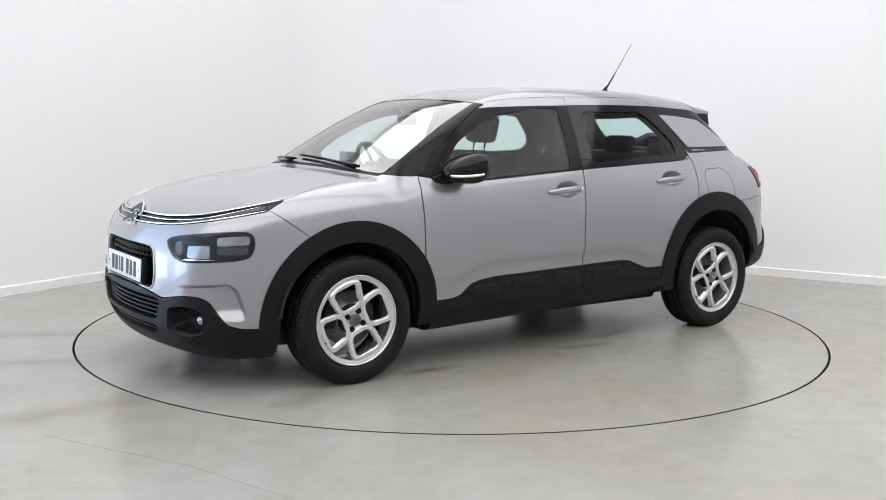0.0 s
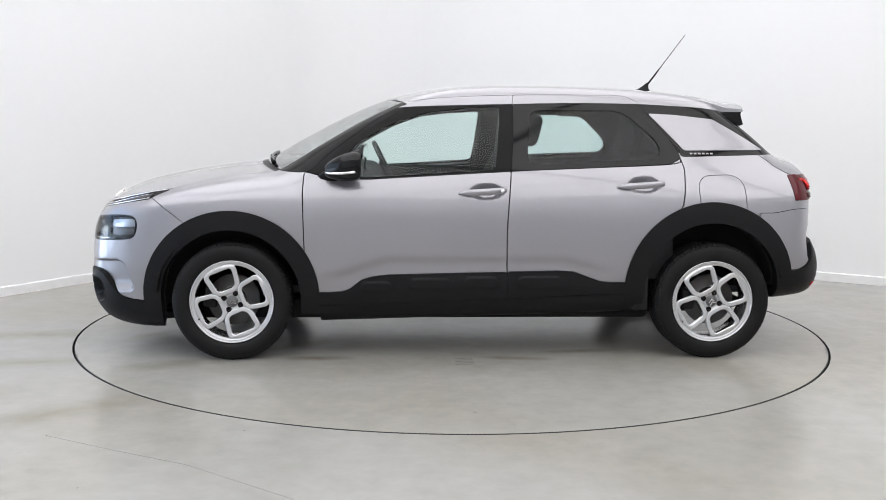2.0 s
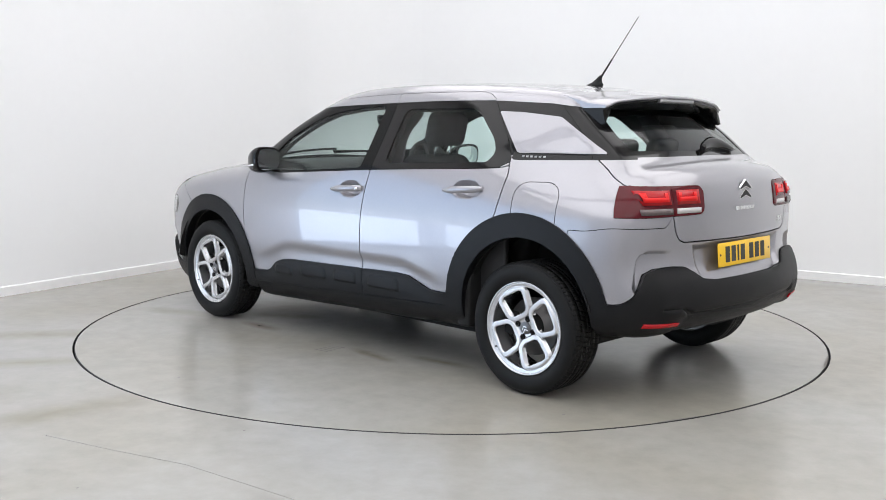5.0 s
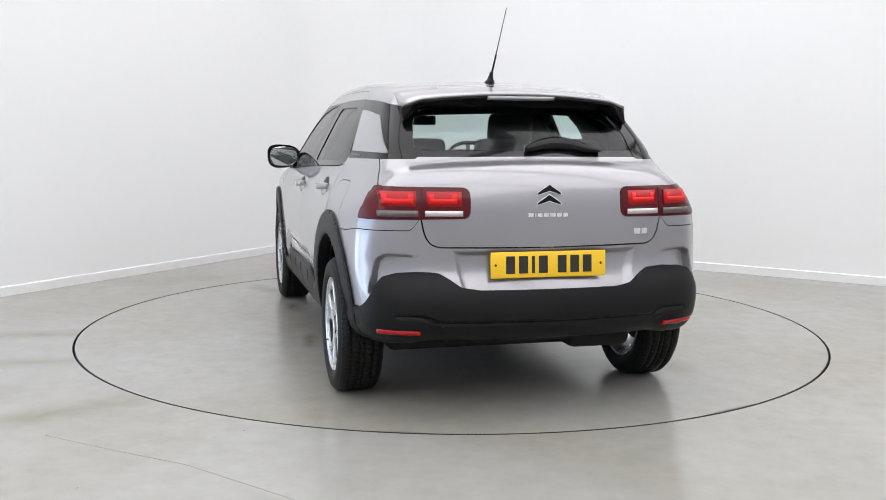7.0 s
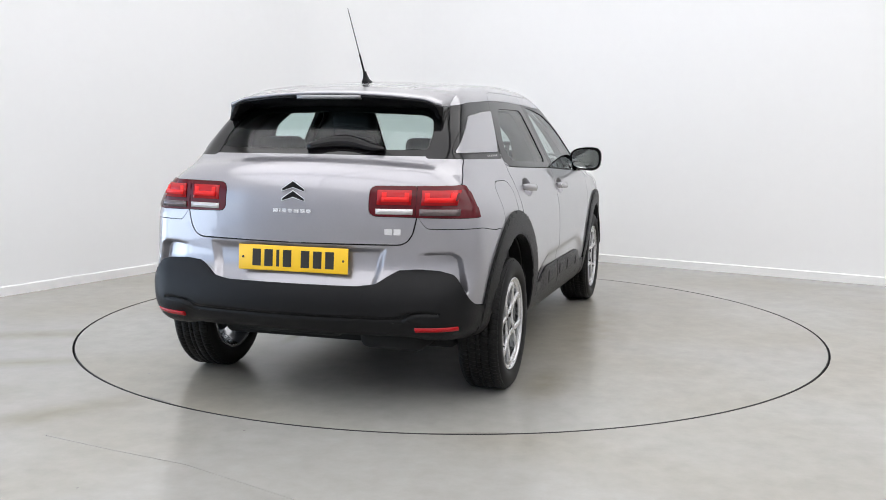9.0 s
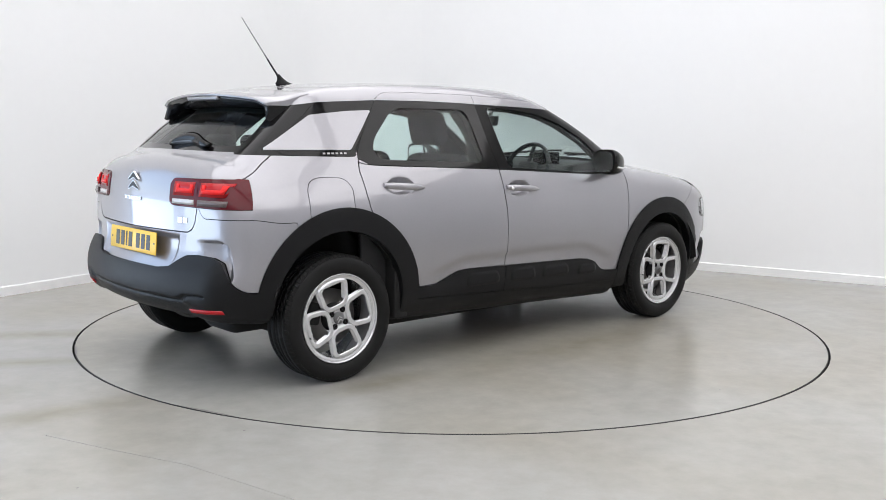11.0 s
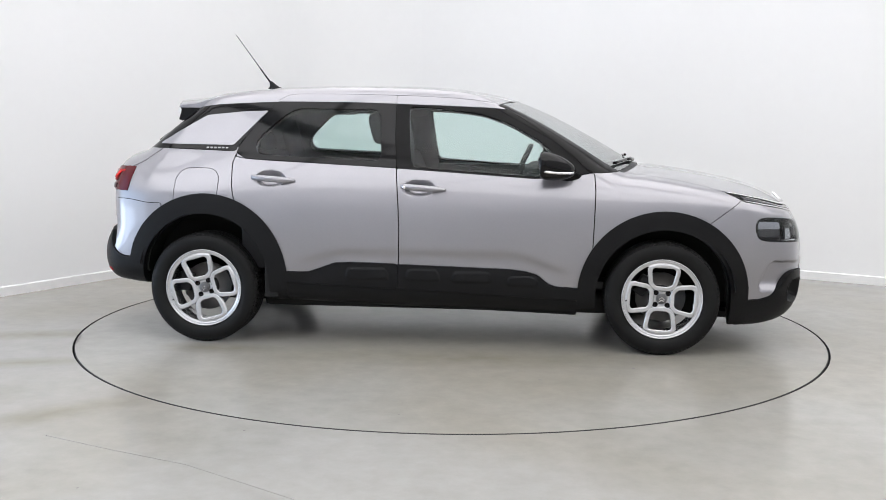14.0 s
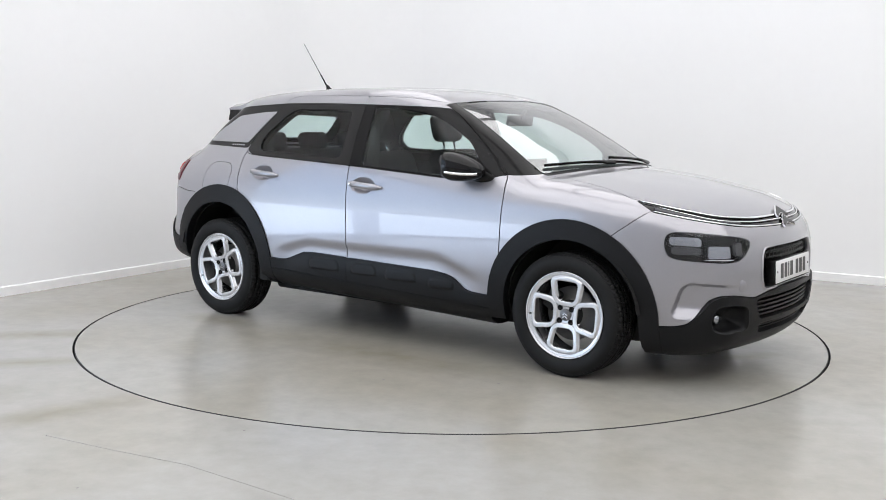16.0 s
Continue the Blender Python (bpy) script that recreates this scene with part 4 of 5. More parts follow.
    lamp_cut = lambda Q: Q[:, 1] - 0.540
    lamp_in = skin.take(both(red, lamp_cut), 0.001)
    lamp_out = skin.take(red, 0.001)
    ob["lamp_out"] = pair("tail_lamp", lamp_out, RED_DARK, 0.006, 0.03, "dark red tail lamp", soft=0.004)
    glass_rear = back_poly([(-0.2, 1.128), (0.655, 1.122), (0.615, 1.225), (0.545, 1.325), (0.47, 1.372), (0.2, 1.398), (-0.2, 1.402)], 0.01, -1.34)
    clear = back_poly([(-0.2, 1.150), (0.48, 1.150), (0.555, 1.165), (0.548, 1.21), (0.49, 1.30), (0.43, 1.34), (-0.2, 1.36)], 0.04, -1.34)
    under.take(clear, 0.014)
    pane = skin.take(clear, 0.0)
    border = skin.take(glass_rear, 0.0008)
    hatch = skin.take(back_poly([(-0.1, 1.128), (0.655, 1.122), (0.668, 1.07), (0.700, 1.0), (0.545, 1.0), (0.545, 0.868), (0.530, 0.80), (0.508, 0.765), (0.475, 0.750), (-0.1, 0.746)], 0.012, -1.5), 0.0030)
    ob["hatch"] = whole("tailgate", hatch, PAINT, 0.0, 0.02)
    whole("rear_window", pane, SIDE, -0.003, 0.004, "green-tinted rear window", ob["hatch"])
    whole("rear_window_border", border, GLOSS, -0.002, 0.012, "dark printed border of the rear window", ob["hatch"])
    pair("tail_lamp_inner", lamp_in, RED_DARK, 0.006, 0.03, "dark red tail lamp half", (ob["hatch"], ob["hatch"]), soft=0.004)
    tail_clad = skin.take(both(lambda Q: poly_sdf(round_poly(CLAD_TAIL, 0.01), Q[:, [1, 2]]), lambda Q: Q[:, 0] + 1.60))
    # the stepped lower half of the bumper
    lip = lambda Q: poly_sdf(round_poly([(-0.2, 0.452), (0.47, 0.452), (0.53, 0.475), (0.66, 0.475), (0.66, 0.462), (0.55, 0.455), (0.50, 0.425), (-0.2, 0.425)], 0.008), Q[:, [1, 2]])
    tail_clad = score(tail_clad, lip, (0.003, -0.004))
    p = tail_clad[0]
    tail_clad = press(tail_clad, 0.014 * step(0.003, -0.006, lip(p)) + 0.012 * step(0.60, 0.50, p[:, 1]) * step(0.44, 0.42, p[:, 2]))
    whole("rear_bumper_trim", tail_clad, PLASTIC, 0.012, 0.04, "grained black plastic lower rear bumper", soft=0.004)
    recess_plate = both(back_poly([(-0.2, 0.50), (0.365, 0.50), (0.395, 0.60), (0.425, 0.742), (-0.2, 0.745)], 0.02, -1.7))
    rear = skin.take(lambda Q: np.max([Q[:, 0] + 1.545 - (0.83 - Q[:, 2]) * 0.12, Q[:, 2] - (0.801 + 0.02 * step(-1.60, -1.77, Q[:, 0])) - 0.10 * step(0.60, 0.50, Q[:, 1])], axis=0))
    rear = score(rear, recess_plate, (0.0, -0.012, -0.024, -0.036))
    rear = press(rear, 0.020 * step(0.0, -0.036, recess_plate(rear[0])))

    def tail_vent(Q):
        q = np.stack([Q[:, 1] + 0.6 * (Q[:, 0] + 1.85), Q[:, 2]], 1)
        return poly_sdf(round_poly([(0.48, 0.722), (0.685, 0.724), (0.735, 0.70), (0.768, 0.56), (0.752, 0.535), (0.70, 0.545), (0.48, 0.66)], 0.022), q)
    rear = score(rear, tail_vent, (0.0, -0.004, -0.016))
    rear = press(rear, 0.036 * step(0.001, -0.016, tail_vent(rear[0])) * step(0.50, 0.68, rear[0][:, 1] + 0.6 * (rear[0][:, 0] + 1.85)))
    whole("rear_bumper", rear, PAINT, 0.0, 0.02)
    roof = skin.take(lambda Q: np.max([np.interp(Q[:, 0], [-1.5, -1.36, -1.26, -0.9, 0.43, 0.56, 1.0], [1.345, 1.350, 1.352, 1.355, 1.335, 1.30, 1.2]) - Q[:, 2], Q[:, 0] - 0.6, -1.46 - Q[:, 0]], axis=0))
    whole("roof", roof, PAINT, 0.0, 0.012)
    fender = skin.take(lambda Q: np.max([0.7 - Q[:, 0], 0.3 - Q[:, 2], 0.4 - Q[:, 1]], axis=0))
    pair("front_wing", fender, PAINT, 0.0, 0.02)
    post = skin.take(lambda Q: np.max([Q[:, 0] + 1.30, 1.11 - Q[:, 2], 0.3 - Q[:, 1]], axis=0), 0.0)
    pair("rear_pillar_trim", post, GLOSS, 0.0, 0.01, "gloss black trim beside the rear window")
    quarter = skin.take(lambda Q: np.max([Q[:, 0] + 0.6, 0.33 - Q[:, 2], Q[:, 2] - 1.12, 0.3 - Q[:, 1]], axis=0))
    pair("rear_quarter", quarter, PAINT, 0.0, 0.012)
    whole("underbody", (skin.P, skin.N, skin.F), DARK, 0.0, 0.004, "black underbody")
    whole("inner_body", (under.P, under.N, under.F), DARK, -0.052, 0.004, "black inner body behind the panels")
    ob["head"], ob["band"], ob["bumper_low"] = head, band_ob, bumper_low
    return ob


def build_wheel():
    """One road wheel, its outer face towards +y, axle at the origin."""
    w = new("wheel")
    R = 0.316
    prof = [(0.222, 0.085), (0.232, 0.097), (0.250, 0.103), (0.272, 0.1045), (0.292, 0.100), (0.305, 0.090), (0.3125, 0.078)]
    tread = []
    for a, b in ((0.076, 0.052), (0.046, 0.014), (0.008, -0.008), (-0.014, -0.046), (-0.052, -0.076)):
        tread += [(R - 0.0005, a), (R, (a + b) / 2), (R - 0.0005, b), (R - 0.007, b - 0.0008), (R - 0.007, b - 0.0052)]
    prof += tread[:-2] + [(r, -a) for r, a in prof[::-1]]
    part("tyre", (spin(prof, 96), TYRE), w, "black rubber tyre with grooved tread")
    barrel = [(0.2225, 0.090), (0.2215, 0.094), (0.217, 0.094), (0.213, 0.086), (0.205, 0.055), (0.200, 0.0), (0.205, -0.09), (0.222, -0.095), (0.2225, -0.085)]
    part("barrel", (spin(barrel, 96), ALLOY), w, "silver alloy wheel barrel")
    # face: four rounded loops between hub and rim
    nr, na = 76, 360
    r = np.linspace(0.012, 0.2165, nr)
    a = np.arange(na) * 2 * np.pi / na
    rr, aa = np.meshgrid(r, a, indexing="ij")
    P = np.stack([(rr * np.cos(aa)).ravel(), np.zeros(nr * na), (rr * np.sin(aa)).ravel()], 1)
    i, j = np.meshgrid(np.arange(nr - 1), np.arange(na), indexing="ij")
    p0, p1 = (i * na + j).ravel(), (i * na + (j + 1) % na).ravel()
    F = np.concatenate([np.stack([p0, p1, p1 + na], 1), np.stack([p0, p1 + na, p0 + na], 1)])

    def shape(Q):
        x, z = Q[:, 0], Q[:, 2]
        rad = np.hypot(x, z)
        d = np.minimum(rad - 0.066, 0.1965 - rad)
        loops = np.full(len(Q), 1.0)
        for k in range(4):
            c, s = math.cos(k * math.pi / 2), math.sin(k * math.pi / 2)
            u, v = x * c + z * s - 0.121, -x * s + z * c
            wide = 0.032 + 0.17 * (u + 0.07)
            bx, bz = np.abs(u) - 0.026, np.abs(v) - wide + 0.010
            box = np.hypot(np.maximum(bx, 0), np.maximum(bz, 0)) + np.minimum(np.maximum(bx, bz), 0) - 0.038
            loops = np.minimum(loops, np.abs(box) - 0.0140)
            d = np.where(box < -0.0135, np.maximum(d, np.where(rad < 0.056, -box - 0.0135, d)), d)
        return np.minimum(d, loops), loops
    rad = np.hypot(P[:, 0], P[:, 2])
    P[:, 1] = 0.082 - 0.016 * np.clip(1 - rad / 0.2, 0, 1) ** 1.5 + 0.004 * step(0.198, 0.21, rad)
    d, loops = shape(P)
    P[:, 1] += 0.0075 * step(0.002, -0.005, loops) * step(0.202, 0.190, rad)
    N = even_normals(P, F, 0)
    N *= np.sign(N[:, 1:2])
    if vertex_normals(P, F)[:, 1].mean() < 0:
        F = F[:, ::-1]
    P2, N2, inside, _ = cut(P, N, F, d)
    face = part("rim", skin_mesh("rim", compact(P2, N2, inside), ALLOY, 0.0, 0.034, "left", 0.0065), w, "silver alloy rim with four rounded loop spokes")
    part("centre_cap", (spin([(0.0005, 0.079), (0.026, 0.079), (0.030, 0.076), (0.030, 0.05)], 32), ALLOY_DARK), face, "grey centre cap with a plain emblem")
    for k in range(2):
        bm = bmesh.new()
        z0 = -0.011 + k * 0.012
        for s in (-1, 1):
            q = [(0, z0 + 0.009), (0, z0 + 0.004), (s * 0.013, z0 - 0.006), (s * 0.013, z0 - 0.001)]
            vs = [bm.verts.new((x * 1.2, 0.0798, z * 1.2)) for x, z in q]
            bm.faces.new(vs)
        bmesh.ops.solidify(bm, geom=bm.faces[:], thickness=-0.0015)
        part("emblem", (bm, CHROME), face)
    for k in range(4):
        ang = math.pi / 4 + k * math.pi / 2
        m = pose(0.047 * math.cos(ang), 0, 0.047 * math.sin(ang))
        part("wheel_bolt", (spin([(0.0005, 0.072), (0.006, 0.072), (0.0065, 0.0775), (0.0125, 0.0775), (0.0150, 0.075), (0.0150, 0.05)], 12), FRAME), face, "black wheel bolt", m)
    part("brake_disc", (spin([(0.05, 0.010), (0.06, 0.022), (0.075, 0.022), (0.077, 0.012), (0.138, 0.012), (0.138, -0.010), (0.05, -0.010)], 64), DISC_METAL), w, "bare metal brake disc")
    bm = box_bm(-0.055, 0.055, -0.03, 0.045, 0.085, 0.155, 0.012)
    part("brake_caliper", (bm, DARK), w, "dark brake caliper", pose(0, 0, 0, 0, 60, 0))
    part("wheel_hub", (spin([(0.0005, 0.055), (0.065, 0.055), (0.072, 0.02), (0.072, -0.09), (0.0005, -0.09)], 32), DARK), w)
    part("valve", (tube([(0.188, 0.075, -0.02), (0.196, 0.098, -0.022)], 0.004), DARK), w)
    return w


def bars(name, parent, mat, rects, frame_m, depth=0.003, r=0.0):
    """Plain raised bars on a flat sign, each (x, y, width, height) in its plane."""
    for x, y, wd, ht in rects:
        part(name, (box_bm(x - wd / 2, x + wd / 2, y - ht / 2, y + ht / 2, 0, depth, r), mat), parent, m=frame_m)


def chevrons(parent, m, s=1.0, label="plain chrome chevron"):
    """Two plain chevrons, one over the other, chrome edged and dark inside."""
    for k, z in enumerate((0.030, -0.016)):
        for mat, g, d, nm in ((CHROME, 0.0, 0.008, "chevron"), (GLOSS, 0.0036, 0.0092, "chevron_infill")):
            bm = bmesh.new()
            w, h, t = 0.060 * s, 0.054 * s, 0.036 * s
            out = [(0, z * s + h / 2 - g * 1.3), (w - g, z * s - h / 2 + t * 0.42 - g * 0.6), (w - g, z * s - h / 2 + g * 0.9), (0, z * s + h / 2 - t + g * 0.9), (-w + g, z * s - h / 2 + g * 0.9), (-w + g, z * s - h / 2 + t * 0.42 - g * 0.6)]
            lo, hi = [bm.verts.new((x, y, 0)) for x, y in out], [bm.verts.new((x * 0.985, y, d)) for x, y in out]
            for i in range(6):
                j = (i + 1) % 6
                bm.faces.new((lo[i], lo[j], hi[j], hi[i]))
            for quad in ((0, 1, 2, 3), (0, 3, 4, 5)):
                bm.faces.new([hi[i] for i in quad])
            bmesh.ops.recalc_face_normals(bm, faces=bm.faces[:])
            part(nm, (bm, mat), parent, label if nm == "chevron" else "", m)


def facing(p, forward, up=(0, 0, 1)):
    """A pose at p whose +Z looks forward and whose +Y goes up."""
    z = Vector(forward).normalized()
    x = Vector(up).cross(z).normalized()
    y = z.cross(x)
    return Matrix.Translation(p) @ Matrix((x, y, z)).transposed().to_4x4()


def number_plate(car, name, m, mat, label):
    pl = part(name, (box_bm(-0.26, 0.26, -0.0555, 0.0555, 0, 0.004, 0.003), mat), car, label, m)
    x = -0.192
    for i in range(7):
        wd = 0.040 if i not in (2,) else 0.014
        if i == 4:
            x += 0.028
        part("bar", (box_bm(x, x + wd, -0.037, 0.037, 0.004, 0.0052), INK), pl)
        x += wd + 0.0175
    for s in (-1, 1):
        part("screw_cap", (spin([(0.0005, 0.0055), (0.005, 0.0055), (0.0055, 0.004)], 12, "z"), INK), pl, m=pose(0.238 * s, 0, 0))
    return pl


def build_front(car, ob):
    # headlamps
    p, n, f = ob["head"]
    for mode, s in (("left", 1), ("right", -1)):
        tub = skin_mesh("headlamp", (p, n, f), LAMP_IN, -0.045, 0.0, mode)
        lamp = part("headlamp", tub, car, "black-framed headlamp with a clear lens")
        part("lens", skin_mesh("lens", (p, n, f), LENS, 0.002, 0.004, mode, 0.002), lamp, "clear headlamp lens")
        q = np.stack([(p[:, 1] - p[:, 0]) / 1.41421, p[:, 2]], 1)
        P1, N1, ins, out = cut(p, n, f, poly_sdf(catmull(LAMP, 4, True), q) + 0.010)
        part("surround", skin_mesh("surround", compact(P1, N1, out), GLOSS, -0.002, 0.045, mode), lamp, "gloss black lamp surround")
        for u0, u1, z0, z1, mat, dep, nm in ((-1.065, -0.925, 0.646, 0.708, REFLECT, -0.034, "reflector"), (-1.10, -0.93, 0.714, 0.745, GLOSS, -0.020, "bezel"), (-0.920, -0.900, 0.640, 0.760, GLOSS, -0.014, "divider"), (-0.890, -0.742, 0.705, 0.748, REFLECT, -0.024, "indicator"),
                                             (-0.890, -0.750, 0.662, 0.700, LAMP_GREY, -0.028, "bezel"), (-1.125, -1.080, 0.655, 0.722, LAMP_GREY, -0.016, "bezel"), (-1.06, -0.78, 0.636, 0.643, CHROME, -0.010, "lower_strip")):
            P2, N2, ins, _ = cut(p, n, f, poly_sdf(round_poly([(u0, z0), (u1, z0), (u1, z1), (u0, z1)], 0.018), q))
            if len(ins):
                part(nm, skin_mesh(nm, compact(P2, N2, ins), mat, dep, 0.02, mode), lamp)
    # chrome strips of the nose band, and the lamps between them
    def surface(u, z):
        """The place and outward way on the nose at (y - x) / 1.414 = u, from the middle of the car outwards."""
        c = Vector((-u * 0.70711, u * 0.70711, z))
        q = Vector(first_inside((c.x + 1.556, c.y + 1.556, z), (c.x, c.y, z)))
        e = 2e-3
        gr = []
        for a in range(3):
            hi, lo = list(q), list(q)
            hi[a] += e
            lo[a] -= e
            gr.append(float(body(*[np.array([v]) for v in hi])[0] - body(*[np.array([v]) for v in lo])[0]))
        return q, Vector(gr).normalized()

    def strip(name, line, width, out, mat, parent, label="", u0=-1.6, u1=0.0, thick=0.006):
        pts = [(u, z) for u, z in catmull(line, 5) if u0 <= u <= u1]
        if pts[0][0] > pts[-1][0]:
            pts = pts[::-1]
        spots = [surface(u, z) for u, z in pts]
        spots = [(q, nn) for q, nn in spots if q.y >= -0.004]
        q0, n0 = spots[0]
        spots[0] = (Vector((q0.x, 0, q0.z)), Vector((n0.x, 0, n0.z)).normalized())
        full = [(Vector((q.x, -q.y, q.z)), Vector((nn.x, -nn.y, nn.z))) for q, nn in spots[:0:-1]] + spots
        rings = []
        for i, (q, nn) in enumerate(full):
            d = (full[min(i + 1, len(full) - 1)][0] - full[max(i - 1, 0)][0]).normalized()
            up = nn.cross(d).normalized()
            if up.z < 0:
                up = -up
            taper = min(1.0, 0.25 + 0.2 * min(i, len(full) - 1 - i))
            w = width * taper / 2
            rings.append([q + nn * (out - thick) + up * w, q + nn * (out - 0.001) + up * w, q + nn * out + up * w * 0.5, q + nn * out - up * w * 0.5, q + nn * (out - 0.001) - up * w, q + nn * (out - thick) - up * w])
        return part(name, (loft(rings), mat), parent, label)
    band = ob["band"]
    strip("chrome_strip", [(u, z - 0.004) for u, z in DRL_TOP], 0.011, 0.004, CHROME, band, "chrome strip", -1.47, -0.63)
    strip("chrome_strip", [(u, z - 0.021 + 0.012 * step(-0.9, -0.65, u)) for u, z in DRL_TOP], 0.006, 0.001, CHROME, band, "chrome strip", -1.47, -0.70)
    strip("chrome_strip", [(u, z + 0.005) for u, z in DRL_LOW], 0.008, 0.004, CHROME, band, "chrome strip", -1.49, -0.66)
    strip("grille_slat", [(-1.50, 0.800), (-1.35, 0.801), (-1.2, 0.804), (-1.1, 0.812)], 0.008, -0.001, FRAME, band)
    for s in (1, -1):
        ul = np.linspace(-1.13, -0.70, 24)
        rings = []
        for u in ul:
            zt = np.interp(u, [p[0] for p in DRL_TOP], [p[1] for p in DRL_TOP]) - 0.026 + 0.012 * float(step(-0.9, -0.65, u))
            zb = np.interp(u, [p[0] for p in DRL_LOW[::-1]], [p[1] for p in DRL_LOW[::-1]]) + 0.012
            zt = max(zt, zb + 0.002)
            ring = []
            for z, o in ((zb, -0.006), (zb, 0.001), (zt, 0.001), (zt, -0.006)):
                q, nn = surface(float(u), float(z))
                q = q + nn * o
                ring.append(Vector((q.x, q.y * s, q.z)))
            rings.append(ring)
        lamp = part("daytime_lamp", (loft(rings), LAMP_GREY), band, "clear daytime running lamp")
    # emblem on the nose
    q = on_body(y=0.0, z=0.80, side=1)
    chevrons(band, facing(q + Vector((0.000, 0, 0.004)), (1, 0, 0.85)), 1.32)
    # upper grille: frame, dark box, honeycomb bars
    g2 = part("grille_back", (box_bm(1.98, 2.02, -0.40, 0.40, 0.46, 0.70), DARK), car, "dark void behind the grille")
    outl = round_poly([(-0.352, 0.478), (0.352, 0.478), (0.375, 0.56), (0.352, 0.682), (-0.352, 0.682), (-0.375, 0.56)], 0.055, 7)
    rings = []
    for k in range(len(outl) + 1):
        y, z = outl[k % len(outl)]
        a, b = outl[(k - 1) % len(outl)], outl[(k + 1) % len(outl)]
        t = np.array(b) - np.array(a)
        t = t / np.linalg.norm(t)
        o = np.array([t[1], -t[0]])
        x = on_body(y=float(y), z=float(z)).x
        ring = []
        for w, dx in ((0.004, -0.02), (0.004, 0.004), (-0.001, 0.006), (-0.005, 0.003), (-0.010, -0.045)):
            ring.append(Vector((x + dx, y + o[0] * w, z + o[1] * w)))
        rings.append(ring)
    part("grille_frame", (loft(rings, caps=False), PAINT), g2, "silver frame of the grille")
    bmj = bmesh.new()
    for row in range(7):
        for col in range(-9, 10):
            y = col * 0.042 + (0.021 if row % 2 else 0)
            z = 0.497 + row * 0.028
            if abs(y) > 0.345:
                continue
            x = on_body(y=y, z=z).x - 0.026
            for k in range(6):
                a0, a1 = math.pi / 3 * k, math.pi / 3 * (k + 1)
                c0, c1 = (0.022 * math.cos(a0), 0.0155 * math.sin(a0)), (0.022 * math.cos(a1), 0.0155 * math.sin(a1))
                i0, i1 = (0.78 * c0[0], 0.72 * c0[1]), (0.78 * c1[0], 0.72 * c1[1])
                v = [bmj.verts.new((x, y + c[0], z + c[1])) for c in (c0, c1, i1, i0)]
                bmj.faces.new(v)
                w = [bmj.verts.new((x - 0.02, y + c[0] * 0.9, z + c[1] * 0.9)) for c in (i1, i0)]
                bmj.faces.new((v[3], v[2], w[0], w[1]))
    part("honeycomb", (bmj, GLOSS), g2, "gloss black honeycomb mesh")
    number_plate(car, "front_number_plate", facing((2.158, 0, 0.552), (1, 0, 0.05)), WHITE, "white number plate with plain dark bars")
    part("plate_holder", (box_bm(2.10, 2.157, -0.275, 0.275, 0.487, 0.612, 0.006), FRAME), car)
    # lower grille slats and fog lamp pockets
    low = part("lower_grille", (box_bm(1.96, 2.0, -0.45, 0.45, 0.24, 0.47), DARK), car, "dark void behind the lower grille")
    for z in (0.352, 0.374, 0.396, 0.418, 0.440):
        ys = np.linspace(-0.40, 0.40, 25)
        rings = []
        for y in ys:
            x = on_body(y=float(y), z=z).x - 0.012
            rings.append([Vector((x, y, z + 0.0045)), Vector((x, y, z - 0.0045)), Vector((x - 0.035, y, z - 0.009)), Vector((x - 0.035, y, z - 0.002))])
        part("slat", (loft(rings), PLASTIC), low)
    for z in (0.280, 0.296):
        rings = []
        for y in np.linspace(-0.36, 0.36, 25):
            x = on_body(y=float(y), z=z).x - 0.012
            rings.append([Vector((x, y, z + 0.003)), Vector((x, y, z - 0.003)), Vector((x - 0.03, y, z - 0.005)), Vector((x - 0.03, y, z))])
        part("slat", (loft(rings), PLASTIC), low)
    for s in (1, -1):
        rings = []
        outline = round_poly([(-1.155, 0.298), (-1.145, 0.405), (-1.07, 0.424), (-0.975, 0.418), (-0.945, 0.375), (-0.955, 0.300), (-1.03, 0.284)], 0.03)
        cu, cz = -1.05, 0.352
        for grow, dep in ((1.07, 0.006), (1.05, 0.013), (1.0, 0.011), (0.93, -0.02), (0.80, -0.07), (0.05, -0.075)):
            ring = []
            for u, z in outline:
                q, nn = surface(float(cu + (u - cu) * grow), float(cz + (z - cz) * grow))
                q = q + nn * dep
                ring.append(Vector((q.x, q.y * s, q.z)))
            rings.append(ring)
        pocket = part("fog_pocket", (loft(rings, caps=False), PLASTIC), car, "black plastic fog lamp pocket")
        q, nn = surface(-0.990, 0.352)
        m = facing(Vector((q.x, q.y * s, q.z)) + Vector((nn.x, nn.y * s, 0)) * -0.05, (0.9, 0.25 * s, 0))
        part("fog_lamp", (spin([(0.0005, 0.020), (0.020, 0.017), (0.026, 0.008), (0.026, -0.02)], 24, "z"), REFLECT), pocket, "small round clear fog lamp", m)
    x = on_body(y=-0.530, z=0.512)
    part("tow_cover", (spin([(0.0005, 0.0025), (0.026, 0.0025), (0.0275, 0.001), (0.0275, -0.004)], 28, "z"), PAINT), car, m=facing(x, (0.80, -0.42, 0.0)))


